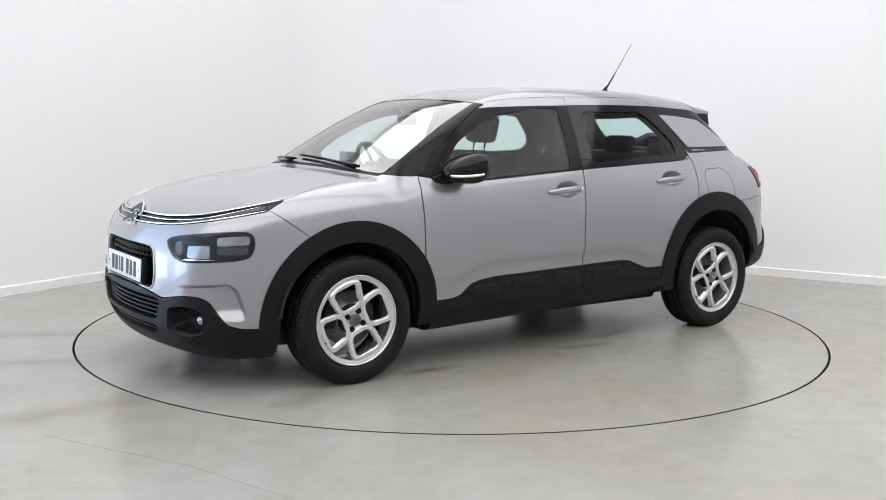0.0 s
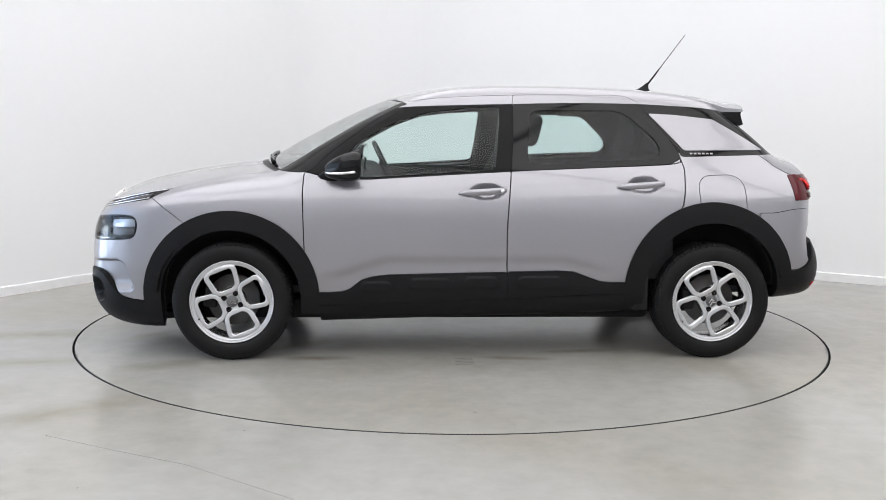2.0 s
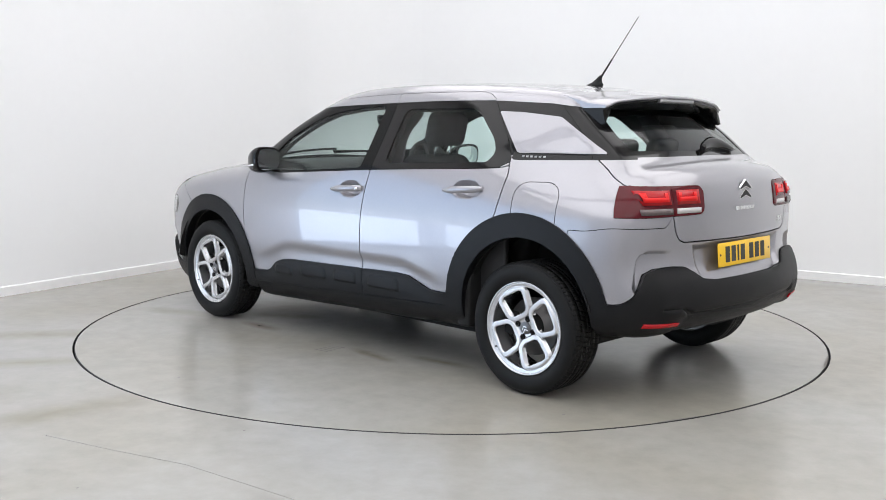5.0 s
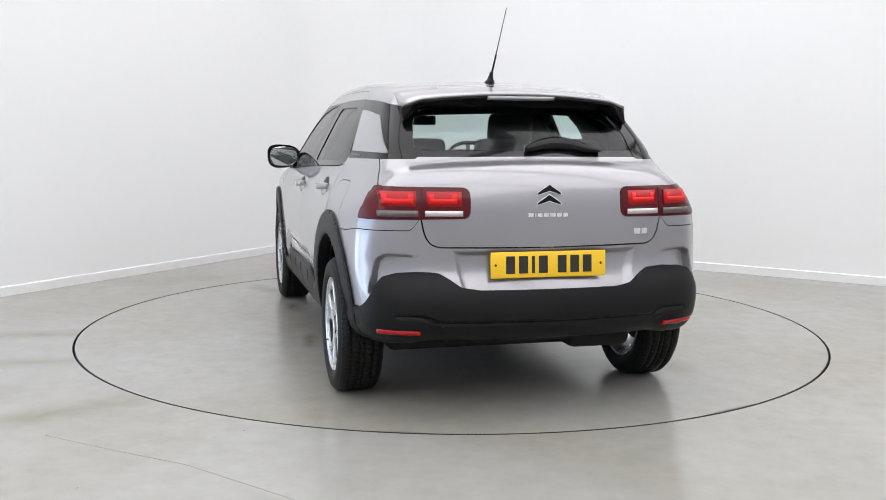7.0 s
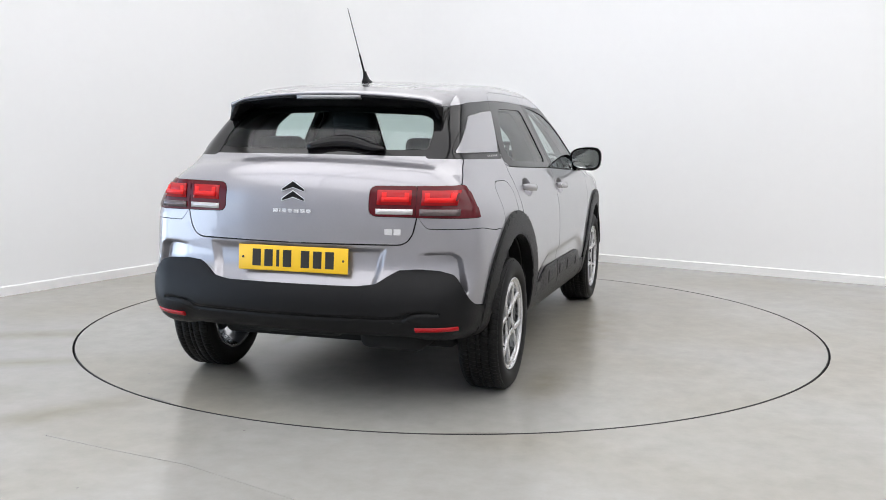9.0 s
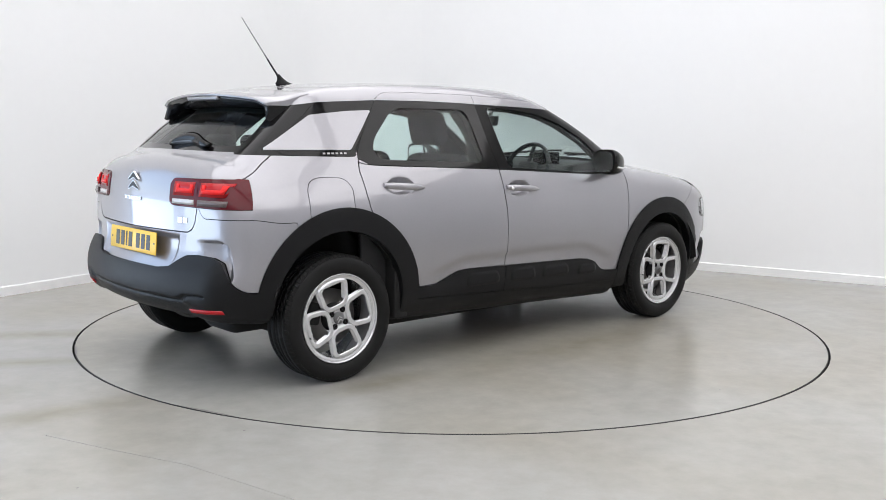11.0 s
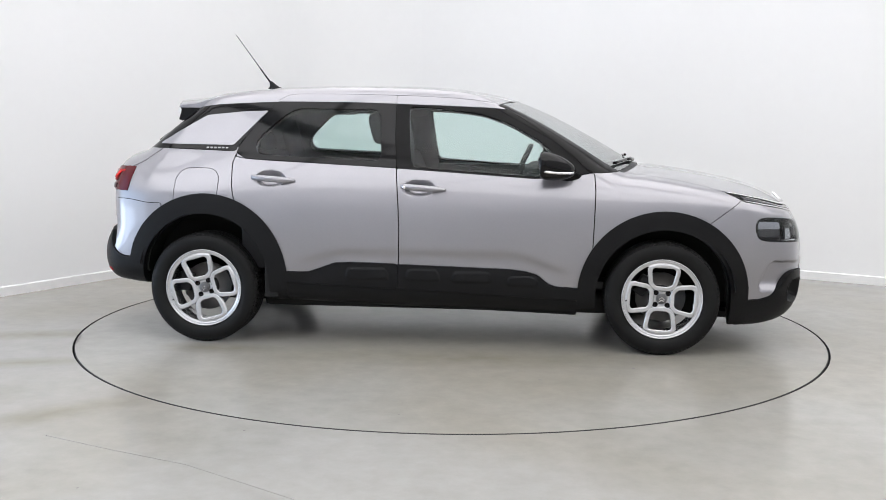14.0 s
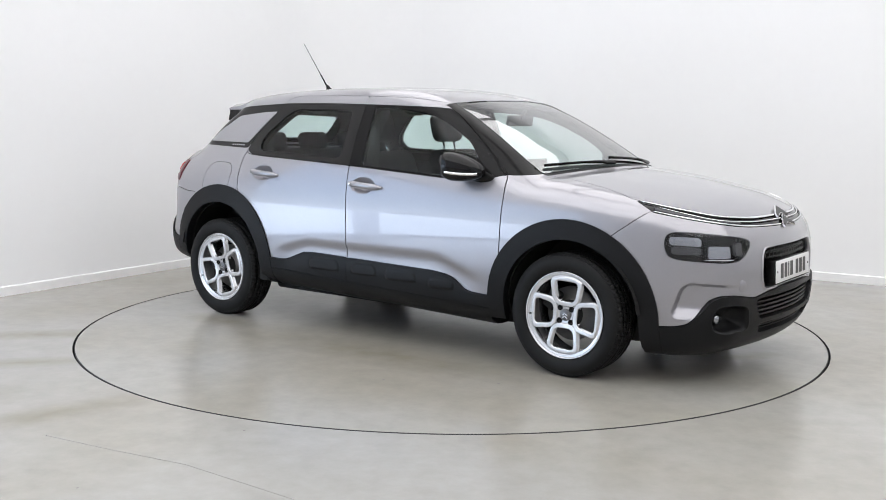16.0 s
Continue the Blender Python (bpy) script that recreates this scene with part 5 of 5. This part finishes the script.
def build_rear(car, ob):
    hatch = ob["hatch"]
    # light guides and clear strips in the lamps
    for s in (1, -1):
        for y0, y1, z0, z1, mat, nm, dx in ((0.375, 0.520, 0.922, 0.985, RED, "lamp_block", 0.0085), (0.395, 0.510, 0.935, 0.955, RED_BRIGHT, "light_guide", 0.011), (0.395, 0.415, 0.935, 0.975, RED_BRIGHT, "light_guide", 0.0105), (0.490, 0.510, 0.935, 0.975, RED_BRIGHT, "light_guide", 0.0105), (0.372, 0.528, 0.882, 0.905, CLEAR_LAMP, "reversing_lamp", 0.009),
                                            (0.562, 0.700, 0.922, 0.985, RED, "lamp_block", 0.0130), (0.575, 0.690, 0.935, 0.955, RED_BRIGHT, "light_guide", 0.0155), (0.575, 0.595, 0.935, 0.975, RED_BRIGHT, "light_guide", 0.0150), (0.670, 0.690, 0.935, 0.975, RED_BRIGHT, "light_guide", 0.0150), (0.556, 0.715, 0.880, 0.906, SMOKED, "indicator_lamp", 0.012)):
            ys = np.linspace(y0, y1, 9)
            rings = []
            for y in ys:
                ring = []
                for z, o in ((z0, -0.004), (z0, 0.0), (z1, 0.0), (z1, -0.004)):
                    p = on_body(y=float(y), z=z, side=-1)
                    e = 0.01
                    p2 = on_body(y=float(y) + e, z=z, side=-1)
                    nrm = Vector((-e, p2.x - p.x, 0)).normalized()
                    if nrm.x > 0:
                        nrm = -nrm
                    q = p + nrm * (dx + o)
                    ring.append(Vector((q.x, q.y * s, q.z)))
                rings.append(ring)
            part(nm, (loft(rings), mat), ob["lamp_out"][0 if s > 0 else 1] if y0 > 0.54 else hatch)
    # emblem, plain badge bars, plate
    q = on_body(y=0.0, z=0.965, side=-1)
    chevrons(hatch, facing(q + Vector((-0.001, 0, 0)), (-1, 0, 0.05)), 0.92)
    q = on_body(y=0.0, z=0.886, side=-1)
    m = facing(q, (-1, 0, 0.0))
    x = -0.094
    for wd in (0.024, 0.006, 0.022, 0.022, 0.026, 0.022, 0.022):
        part("badge_bar", (box_bm(x, x + wd, -0.0085, 0.0085, 0, 0.004), LETTER), hatch, m=m)
        x += wd + 0.0058
    q = on_body(y=-0.445, z=0.806, side=-1)
    m = facing(q, (-1, -0.18, 0))
    for x0, x1 in ((-0.036, -0.003), (0.004, 0.034)):
        part("badge_bar", (box_bm(x0, x1, -0.013, 0.013, 0, 0.003), LETTER), hatch, m=m)
    number_plate(car, "rear_number_plate", facing((-1.972, 0, 0.676), (-1, 0, 0.08)), YELLOW, "yellow number plate with plain dark bars")
    for s in (1, -1):
        ys = np.linspace(0.55, 0.725, 12)
        rings = []
        for y in ys:
            ring = []
            for z, o in ((0.383, 0.004), (0.383, 0.017), (0.403, 0.017), (0.403, 0.004)):
                p = on_body(y=float(y), z=z + 0.006 * (y - 0.55) / 0.17, side=-1)
                ring.append(Vector((p.x - o, y * s + 0.3 * o * s, p.z)))
            rings.append(ring)
        part("reflector", (loft(rings), RED), car, "thin red rear reflector")
    # roof spoiler with its high brake lamp
    rings = []
    for y in np.linspace(-0.535, 0.535, 41):
        a = abs(y) / 0.535
        tip = -1.585 + 0.060 * a ** 2.2
        zt = 1.404 - 0.036 * a ** 2 - 0.016 * float(step(0.84, 1.0, a))
        root, mid = on_body(x=-1.27, y=float(y)).z, on_body(x=-1.33, y=float(y)).z
        rings.append([Vector((-1.26, y, root - 0.012)), Vector((-1.275, y, root + 0.0012)), Vector((-1.34, y, max(mid + 0.003, zt + 0.018))), Vector((-1.42, y, zt + 0.0165)), Vector((tip + 0.010, y, zt + 0.006)),
                      Vector((tip, y, zt - 0.002)), Vector((tip + 0.010, y, zt - 0.009)), Vector((-1.36, y, zt - 0.020)), Vector((-1.29, y, zt - 0.025))])
    sp = part("roof_spoiler", (loft(rings), PAINT), car, "silver roof spoiler over the rear window")
    rings = []
    for y in np.linspace(-0.540, 0.540, 41):
        a = abs(y) / 0.540
        tip = -1.585 + 0.060 * a ** 2.2
        zt = 1.404 - 0.036 * a ** 2 - 0.016 * float(step(0.84, 1.0, a))
        zd = 1.338 - 0.018 * a ** 2 - 0.052 * float(step(0.84, 1.0, a))
        xd = on_body(y=float(y), z=zd, side=-1).x
        rings.append([Vector((-1.34, y, zt - 0.008)), Vector((tip + 0.012, y, zt - 0.008)), Vector((tip + 0.016, y, zt - 0.020)), Vector((xd - 0.020 - 0.008 * a, y, zd + 0.008)), Vector((xd - 0.008, y, zd)), Vector((xd + 0.03, y, zd + 0.01))])
    part("spoiler_underside", (loft(rings), GLOSS), sp, "gloss black underside of the spoiler")
    rings = []
    for y in np.linspace(-0.160, 0.160, 13):
        a = abs(y) / 0.545
        tip = -1.577 + 0.060 * a ** 2.2
        rings.append([Vector((tip - 0.007, y, 1.393)), Vector((tip - 0.002, y, 1.374)), Vector((tip + 0.03, y, 1.374)), Vector((tip + 0.03, y, 1.393))])
    part("brake_lamp", (loft(rings), SCRIPT), sp, "clear high-level brake lamp")
    # rear wiper
    piv = on_body(y=0.02, z=1.150, side=-1) + Vector((-0.018, 0, 0))
    rings = []
    for t in np.linspace(0, 1, 12):
        y = 0.03 - 0.36 * t
        z = 1.157 + 0.034 * math.sin(math.pi * min(1, t * 1.25) * 0.75) - 0.030 * t
        x = on_body(y=y, z=z, side=-1).x - 0.020
        hw, th = 0.008 + 0.028 * math.sin(math.pi * min(max(t * 0.95 + 0.08, 0), 1)) ** 0.8, 0.014
        rings.append([Vector((x + 0.012, y, z - hw)), Vector((x - th * 0.5, y, z - hw * 0.8)), Vector((x - th, y, z)), Vector((x - th * 0.4, y, z + hw * 0.8)), Vector((x + 0.012, y, z + hw))])
    part("rear_wiper", (loft(rings), GLOSS), car, "gloss black rear wiper arm")
    # aerial
    b = on_body(x=-1.10, y=0.0)
    rings = []
    for t, (z, l, w) in enumerate(((-0.004, 0.060, 0.026), (0.006, 0.055, 0.022), (0.018, 0.032, 0.014), (0.038, 0.016, 0.010), (0.055, 0.010, 0.009))):
        rings.append([Vector((b.x + 0.035 - t * 0.013 + l * math.cos(k * math.pi / 8), w * math.sin(k * math.pi / 8), b.z + z)) for k in range(16)])
    foot = part("aerial", (loft(rings), PLASTIC), car, "thin black roof aerial")
    top = Vector((-1.335, 0.0, 1.812))
    low = Vector((b.x - 0.016, 0, b.z + 0.045))
    part("aerial_rod", (tube([low, low.lerp(top, 0.3)], 0.0055, 8, 0.0045), PLASTIC), foot)
    part("aerial_rod", (tube([low.lerp(top, 0.3), top], 0.0028, 8, 0.0020), STEEL), foot)
    # silencer and axle
    part("silencer", (box_bm(-1.72, -1.45, -0.52, -0.20, 0.235, 0.36, 0.05, 3), DARK), car, "dark exhaust silencer")
    part("spring_pan", (box_bm(-1.55, -1.35, 0.32, 0.58, 0.235, 0.30, 0.03, 3), DARK), car)
    # floor pan, rear box and boot well are added to deepen the car's shadow
    part("floor_pan", (box_bm(-1.00, 1.62, -0.62, 0.62, 0.185, 0.30, 0.03, 3), DARK), car, "black floor pan")
    part("rear_light_block", (box_bm(-1.50, -0.98, -0.60, 0.60, 0.215, 0.33, 0.03, 3), DARK), car, "unseen black box that blocks light under the boot")
    part("boot_well", (box_bm(-1.86, -1.52, -0.18, 0.30, 0.315, 0.40, 0.03, 3), DARK), car, "black boot floor well")
    part("rear_axle", (tube([(-1.2975, -0.68, 0.30), (-1.2975, 0.68, 0.30)], 0.04, 12), DARK), car, "dark rear axle beam")
    part("front_axle", (tube([(1.2975, -0.68, 0.30), (1.2975, 0.68, 0.30)], 0.035, 12), DARK), car)
    # added black boxes that keep the slot before each rear wheel dark
    for s in (1, -1):
        part("slot_blocker", (box_bm(-0.945, -0.86, min(0.42 * s, 0.815 * s), max(0.42 * s, 0.815 * s), 0.265, 0.66, 0.012), DARK), car, "black box added to block the light slot before the rear wheel")
    for x in (1.305, -1.288):
        for s in (1, -1):
            rings = []
            for k in range(25):
                a0, a1 = (-0.06, 1.09) if x > 0 else (-0.10, 1.03)
                a = math.pi * (a0 + (a1 - a0) * k / 24)
                r = 0.392
                cz = 0.328 if x > 0 else 0.372
                rings.append([Vector((x + r * math.cos(a), yy * s, cz + r * math.sin(a))) for yy in (0.835 if math.sin(a) > 0.06 else 0.70, 0.50)])
            bm = loft(rings, closed_ring=False, caps=False)
            hub = bm.verts.new((x, 0.50 * s, 0.35))
            inner = [v for v in bm.verts if abs(abs(v.co.y) - 0.50) < 1e-4 and v is not hub]
            for p, q in zip(inner, inner[1:]):
                bm.faces.new((p, q, hub))
            bm.faces.new((inner[-1], inner[0], hub))
            part("wheel_well", (bm, DARK), car, "black wheel well liner")


def build_sides(car, ob):
    for i, s in enumerate((1, -1)):
        df, dr = ob["door_front"][i], ob["door_rear"][i]
        for par, cx, cz, lock in ((df, -0.030, 0.905, True), (dr, -0.885, 0.943, False)):
            rings = []
            for t in np.linspace(0, 1, 15):
                x = cx + 0.128 - 0.256 * t
                z = cz - 0.006 + 0.018 * t
                y = on_body(x=x, z=z).y
                lift = 0.004 + 0.034 * math.sin(math.pi * min(max(t, 0.02), 0.98)) ** 0.5
                hw = 0.006 + 0.012 * min(1, 4 * t, 3 * (1 - t) + 0.45)
                rings.append([Vector((x, (y + o) * s, z + w)) for o, w in ((lift - 0.016, -hw), (lift - 0.003, -hw * 0.9), (lift, 0.0), (lift - 0.003, hw * 0.9), (lift - 0.016, hw))])
            h = part("handle", (loft(rings), PAINT), par)
            if lock:
                y = on_body(x=cx - 0.105, z=cz + 0.009).y + 0.026
                part("key_lock", (spin([(0.0005, 0.003), (0.008, 0.003), (0.0095, 0.0)], 16, "z"), LETTER), h, m=facing((cx - 0.105, (y + 0.004) * s, cz + 0.008), (-0.15, s, 0.1)))
        # door mirror
        base = Vector((0.775, 0.765 * s, 0.985))
        arm = [Vector((0.80, 0.745 * s, 0.965)), Vector((0.775, 0.80 * s, 0.985)), Vector((0.735, 0.82 * s, 1.005))]
        rings = []
        for q, lx, lz in zip(arm, (0.085, 0.06, 0.05), (0.022, 0.022, 0.03)):
            rings.append([q + Vector((lx * math.cos(k * math.pi / 6), 0, 1.35 * lz * math.sin(k * math.pi / 6))) for k in range(12)])
        arm_ob = part("door_mirror", (loft(rings), FRAME), df, "gloss black door mirror")

        def shell_at(t):
            """From the glass at the back to the low blunt nose in front: place, centre and girth."""
            g = (1 - max(0, t - 0.05) ** 1.9) ** 0.62 if t < 1 else 0.14
            return 0.628 + 0.180 * t, 0.868 - 0.020 * t, 1.040 - 0.026 * t, g * (0.93 + 0.07 * min(1, t * 6))
        rings = []
        for t in np.linspace(0, 1, 13):
            x, cy, cz, g = shell_at(t)
            ring = []
            for k in range(28):
                a = 2 * math.pi * k / 28
                c, w = math.cos(a), math.sin(a)
                yy = abs(c) ** 0.7 * math.copysign(1, c) * 0.108 * g * (1.0 + 0.10 * w)
                zz = abs(w) ** 0.7 * math.copysign(1, w) * (0.084 if w > 0 else 0.070) * (1.0 + 0.14 * c) * g
                ring.append(Vector((x - 0.02 * (yy / 0.112) * (1 - t), (cy + yy) * s, cz + zz)))
            rings.append(ring)
        shell_ob = part("mirror_shell", (loft(rings), GLOSS), df, "gloss black mirror shell")
        rings = []
        for g, dx in ((0.86, -0.001), (0.80, 0.0)):
            rings.append([Vector((0.624 + dx - 0.016 * math.cos(2 * math.pi * k / 28) * g, (0.868 + 0.104 * g * abs(math.cos(2 * math.pi * k / 28)) ** 0.7 * math.copysign(1, math.cos(2 * math.pi * k / 28))) * s,
                                  1.044 + 0.072 * g * abs(math.sin(2 * math.pi * k / 28)) ** 0.7 * math.copysign(1, math.sin(2 * math.pi * k / 28)))) for k in range(28)])
        part("mirror_glass", (loft(rings), MIRROR), shell_ob, "mirror glass")
        rings = []
        for t in np.linspace(0.04, 0.93, 14):
            x, cy, cz, g = shell_at(t)
            yy, zz = cy + 0.103 * g, cz - 0.024 * g
            rings.append([Vector((x, (yy - 0.012) * s, zz - 0.007)), Vector((x, (yy + 0.003) * s, zz - 0.006)), Vector((x, (yy + 0.003) * s, zz + 0.006)), Vector((x, (yy - 0.012) * s, zz + 0.007))])
        part("indicator", (loft(rings), CHROME), shell_ob, "clear side indicator strip")
        # plain bars for the script on the quarter trim
        x = -1.172
        for k in range(6):
            y = on_body(x=x - 0.010, z=1.116).y
            y2 = on_body(x=x - 0.03, z=1.116).y
            m = facing((x - 0.010, (y + 0.001) * s, 1.1155), ((y - y2) * -50 * 0.02, s, 0.35))
            part("script_bar", (box_bm(-0.0075, 0.0075, -0.0045, 0.0045, 0, 0.0012), SCRIPT), ob["c_black"][i], m=m)
            x -= 0.0235
    # windscreen wipers
    for y0, y1 in ((0.50, -0.08), (-0.08, -0.60)):
        pts = []
        for t in np.linspace(0, 1, 10):
            y = y0 + (y1 - y0) * t
            xx = 1.165 - 0.30 * y * y - 0.035 * t
            p = on_body(x=xx, y=y)
            pts.append(p + Vector((0.006, 0, 0.009)))
        w = part("wiper", (tube(pts, 0.008, 6), FRAME), car, "black windscreen wiper")
        a = on_body(x=1.17 - 0.30 * y0 * y0, y=y0 - 0.02) + Vector((0.012, 0, 0.004))
        part("wiper_arm", (tube([a, (a + pts[5]) / 2 + Vector((0.010, 0, 0.004)), pts[5]], 0.011, 8, 0.006), FRAME), w)


def build_cabin(car):
    def cushion(name, par, m, sx, sy, sz, r, mat=CLOTH, label=""):
        return part(name, (box_bm(-sx / 2, sx / 2, -sy / 2, sy / 2, -sz / 2, sz / 2, r, 4), mat), par, label, m)
    for s in (1, -1):
        seat = cushion("front_seat", car, pose(0.18, 0.36 * s, 0.485, 0, -6, 0), 0.50, 0.50, 0.16, 0.06, label="dark grey cloth front seat")
        back = cushion("backrest", seat, pose(-0.32, 0, 0.34, 0, -16, 0), 0.14, 0.48, 0.64, 0.065)
        cushion("headrest", seat, pose(-0.44, 0, 0.80, 0, -8, 0), 0.10, 0.27, 0.19, 0.045)
        for k in (-0.06, 0.06):
            part("headrest_post", (tube([(-0.415, k, 0.60), (-0.435, k, 0.74)], 0.007), CHROME), seat)
    bench = cushion("rear_seat", car, pose(-0.80, 0, 0.55), 0.46, 1.20, 0.16, 0.06, label="dark grey cloth rear bench")
    cushion("backrest", bench, pose(-0.32, 0, 0.27, 0, -20, 0), 0.13, 1.20, 0.54, 0.055)
    for y in (-0.40, 0.0, 0.40):
        cushion("headrest", bench, pose(-0.455, y, 0.585, 0, -12, 0), 0.08, 0.25, 0.12, 0.035)
    part("parcel_shelf", (box_bm(-1.66, -1.24, -0.55, 0.55, 1.06, 1.085, 0.01), TRIM_IN), car, "dark parcel shelf")
    rings = []
    for y in np.linspace(-0.66, 0.66, 17):
        a = abs(y) / 0.66
        rings.append([Vector((x - 0.14 * a * a, y, z)) for x, z in ((1.12, 0.94), (1.12, 1.015), (0.92, 1.035), (0.70, 1.01), (0.62, 0.95), (0.66, 0.78), (0.80, 0.60), (1.1, 0.6))])
    part("dashboard", (loft(rings), TRIM_IN), car, "dark grey dashboard")
    part("cabin_floor", (box_bm(-1.7, 1.1, -0.66, 0.66, 0.34, 0.38), TRIM_IN), car)
    part("centre_screen", (box_bm(0.60, 0.615, -0.12, 0.12, 0.93, 1.06, 0.006), GLOSS), car, "black central display", pose(0, 0, 0))
    wheel = part("steering_wheel", (spin([(0.168, -0.012), (0.178, -0.016), (0.188, -0.010), (0.190, 0.0), (0.186, 0.010), (0.176, 0.014), (0.168, 0.008), (0.168, -0.012)], 48, "z"), TRIM_IN), car, "dark leather steering wheel", pose(0.48, -0.36, 0.98, 0, -64, 0))
    part("wheel_boss", (box_bm(-0.06, 0.06, -0.075, 0.075, -0.03, 0.01, 0.02), TRIM_IN), wheel)
    for a in (0, 120, 240):
        part("spoke", (box_bm(0.05, 0.175, -0.014, 0.014, -0.012, 0.0, 0.004), TRIM_IN), wheel, m=pose(0, 0, 0, 0, 0, a - 90 + 90))
    part("instrument_display", (box_bm(0.66, 0.68, -0.47, -0.25, 1.0, 1.09, 0.008), GLOSS), car)
    p = on_body(x=0.545, y=0.0) + Vector((-0.06, 0, -0.095))
    mir = part("interior_mirror", (box_bm(-0.012, 0.012, -0.115, 0.115, -0.032, 0.032, 0.012, 3), TRIM_IN), car, "black interior mirror", Matrix.Translation(p) @ pose(0, 0, 0, 0, 10, -8))
    part("mirror_glass", (box_bm(-0.0135, -0.012, -0.10, 0.10, -0.024, 0.024), MIRROR), mir)
    part("mirror_stem", (tube([(0, 0, 0.01), (0.03, 0, 0.07)], 0.012), TRIM_IN), mir)
    # headlining and inner pillars
    rings = []
    for xx in np.linspace(0.38, -1.36, 20):
        rings.append([on_body(x=float(xx), y=float(y)) + Vector((0, 0, -0.035)) for y in np.linspace(-0.47, 0.47, 11)])
    part("headlining", (loft(rings, closed_ring=False, caps=False), LINING), car, "pale grey headlining")
    for s in (1, -1):
        for pts, rad in (([(-0.16, 0.68, 0.9), (-0.19, 0.615, 1.2), (-0.21, 0.50, 1.35)], 0.075), ([(-1.10, 0.60, 1.05), (-1.13, 0.555, 1.2), (-1.10, 0.47, 1.34)], 0.060)):
            part("inner_pillar", (tube([(x, y * s, z) for x, y, z in pts], rad, 10), TRIM_IN), car)
        part("door_card", (box_bm(-1.1, 0.85, 0.70, 0.735, 0.42, 0.985, 0.012), TRIM_IN), car, m=None if s > 0 else pose(0, -1.435, 0))
        part("grab_handle", (tube([(-0.62, 0.50 * s, 1.36), (-0.66, 0.49 * s, 1.33), (-0.78, 0.49 * s, 1.33), (-0.82, 0.50 * s, 1.36)], 0.012), TRIM_IN), car)


def build_car():
    car = tagged(new("car"), "silver metallic compact crossover with black plastic cladding", "car")
    ob = build_body(car)
    build_front(car, ob)
    build_rear(car, ob)
    build_sides(car, ob)
    build_cabin(car)
    wheel = build_wheel()
    wheel.parent = car
    tagged(wheel, "black tyre on a silver alloy wheel")
    spots = ((1.2975, 1, 22), (-1.2975, 1, 28), (1.2975, -1, 3), (-1.2975, -1, -16))
    for k, (x, s, a) in enumerate(spots):
        m = pose(x, 0.740 * s, 0.316, 0, 0, 0 if s > 0 else 180) @ pose(0, 0, 0, 0, a if s > 0 else -a, 0)
        if k == 0:
            wheel.matrix_basis = m
        else:
            copy_thing(wheel, m)
    return car

# ---------------------------------------------------------------- build
build_room()
table = build_turntable()
car = build_car()


def motions():
    rows_t, rows_c = [], []
    for i in range(17):
        m = pose(0, 0, 0, 0, 0, turn(i))
        rows_t.append((float(i), m))
        rows_c.append((float(i), m @ pose(CAR_X, CAR_Y, 0)))
    walk(table, rows_t)
    walk(car, rows_c)


motions()
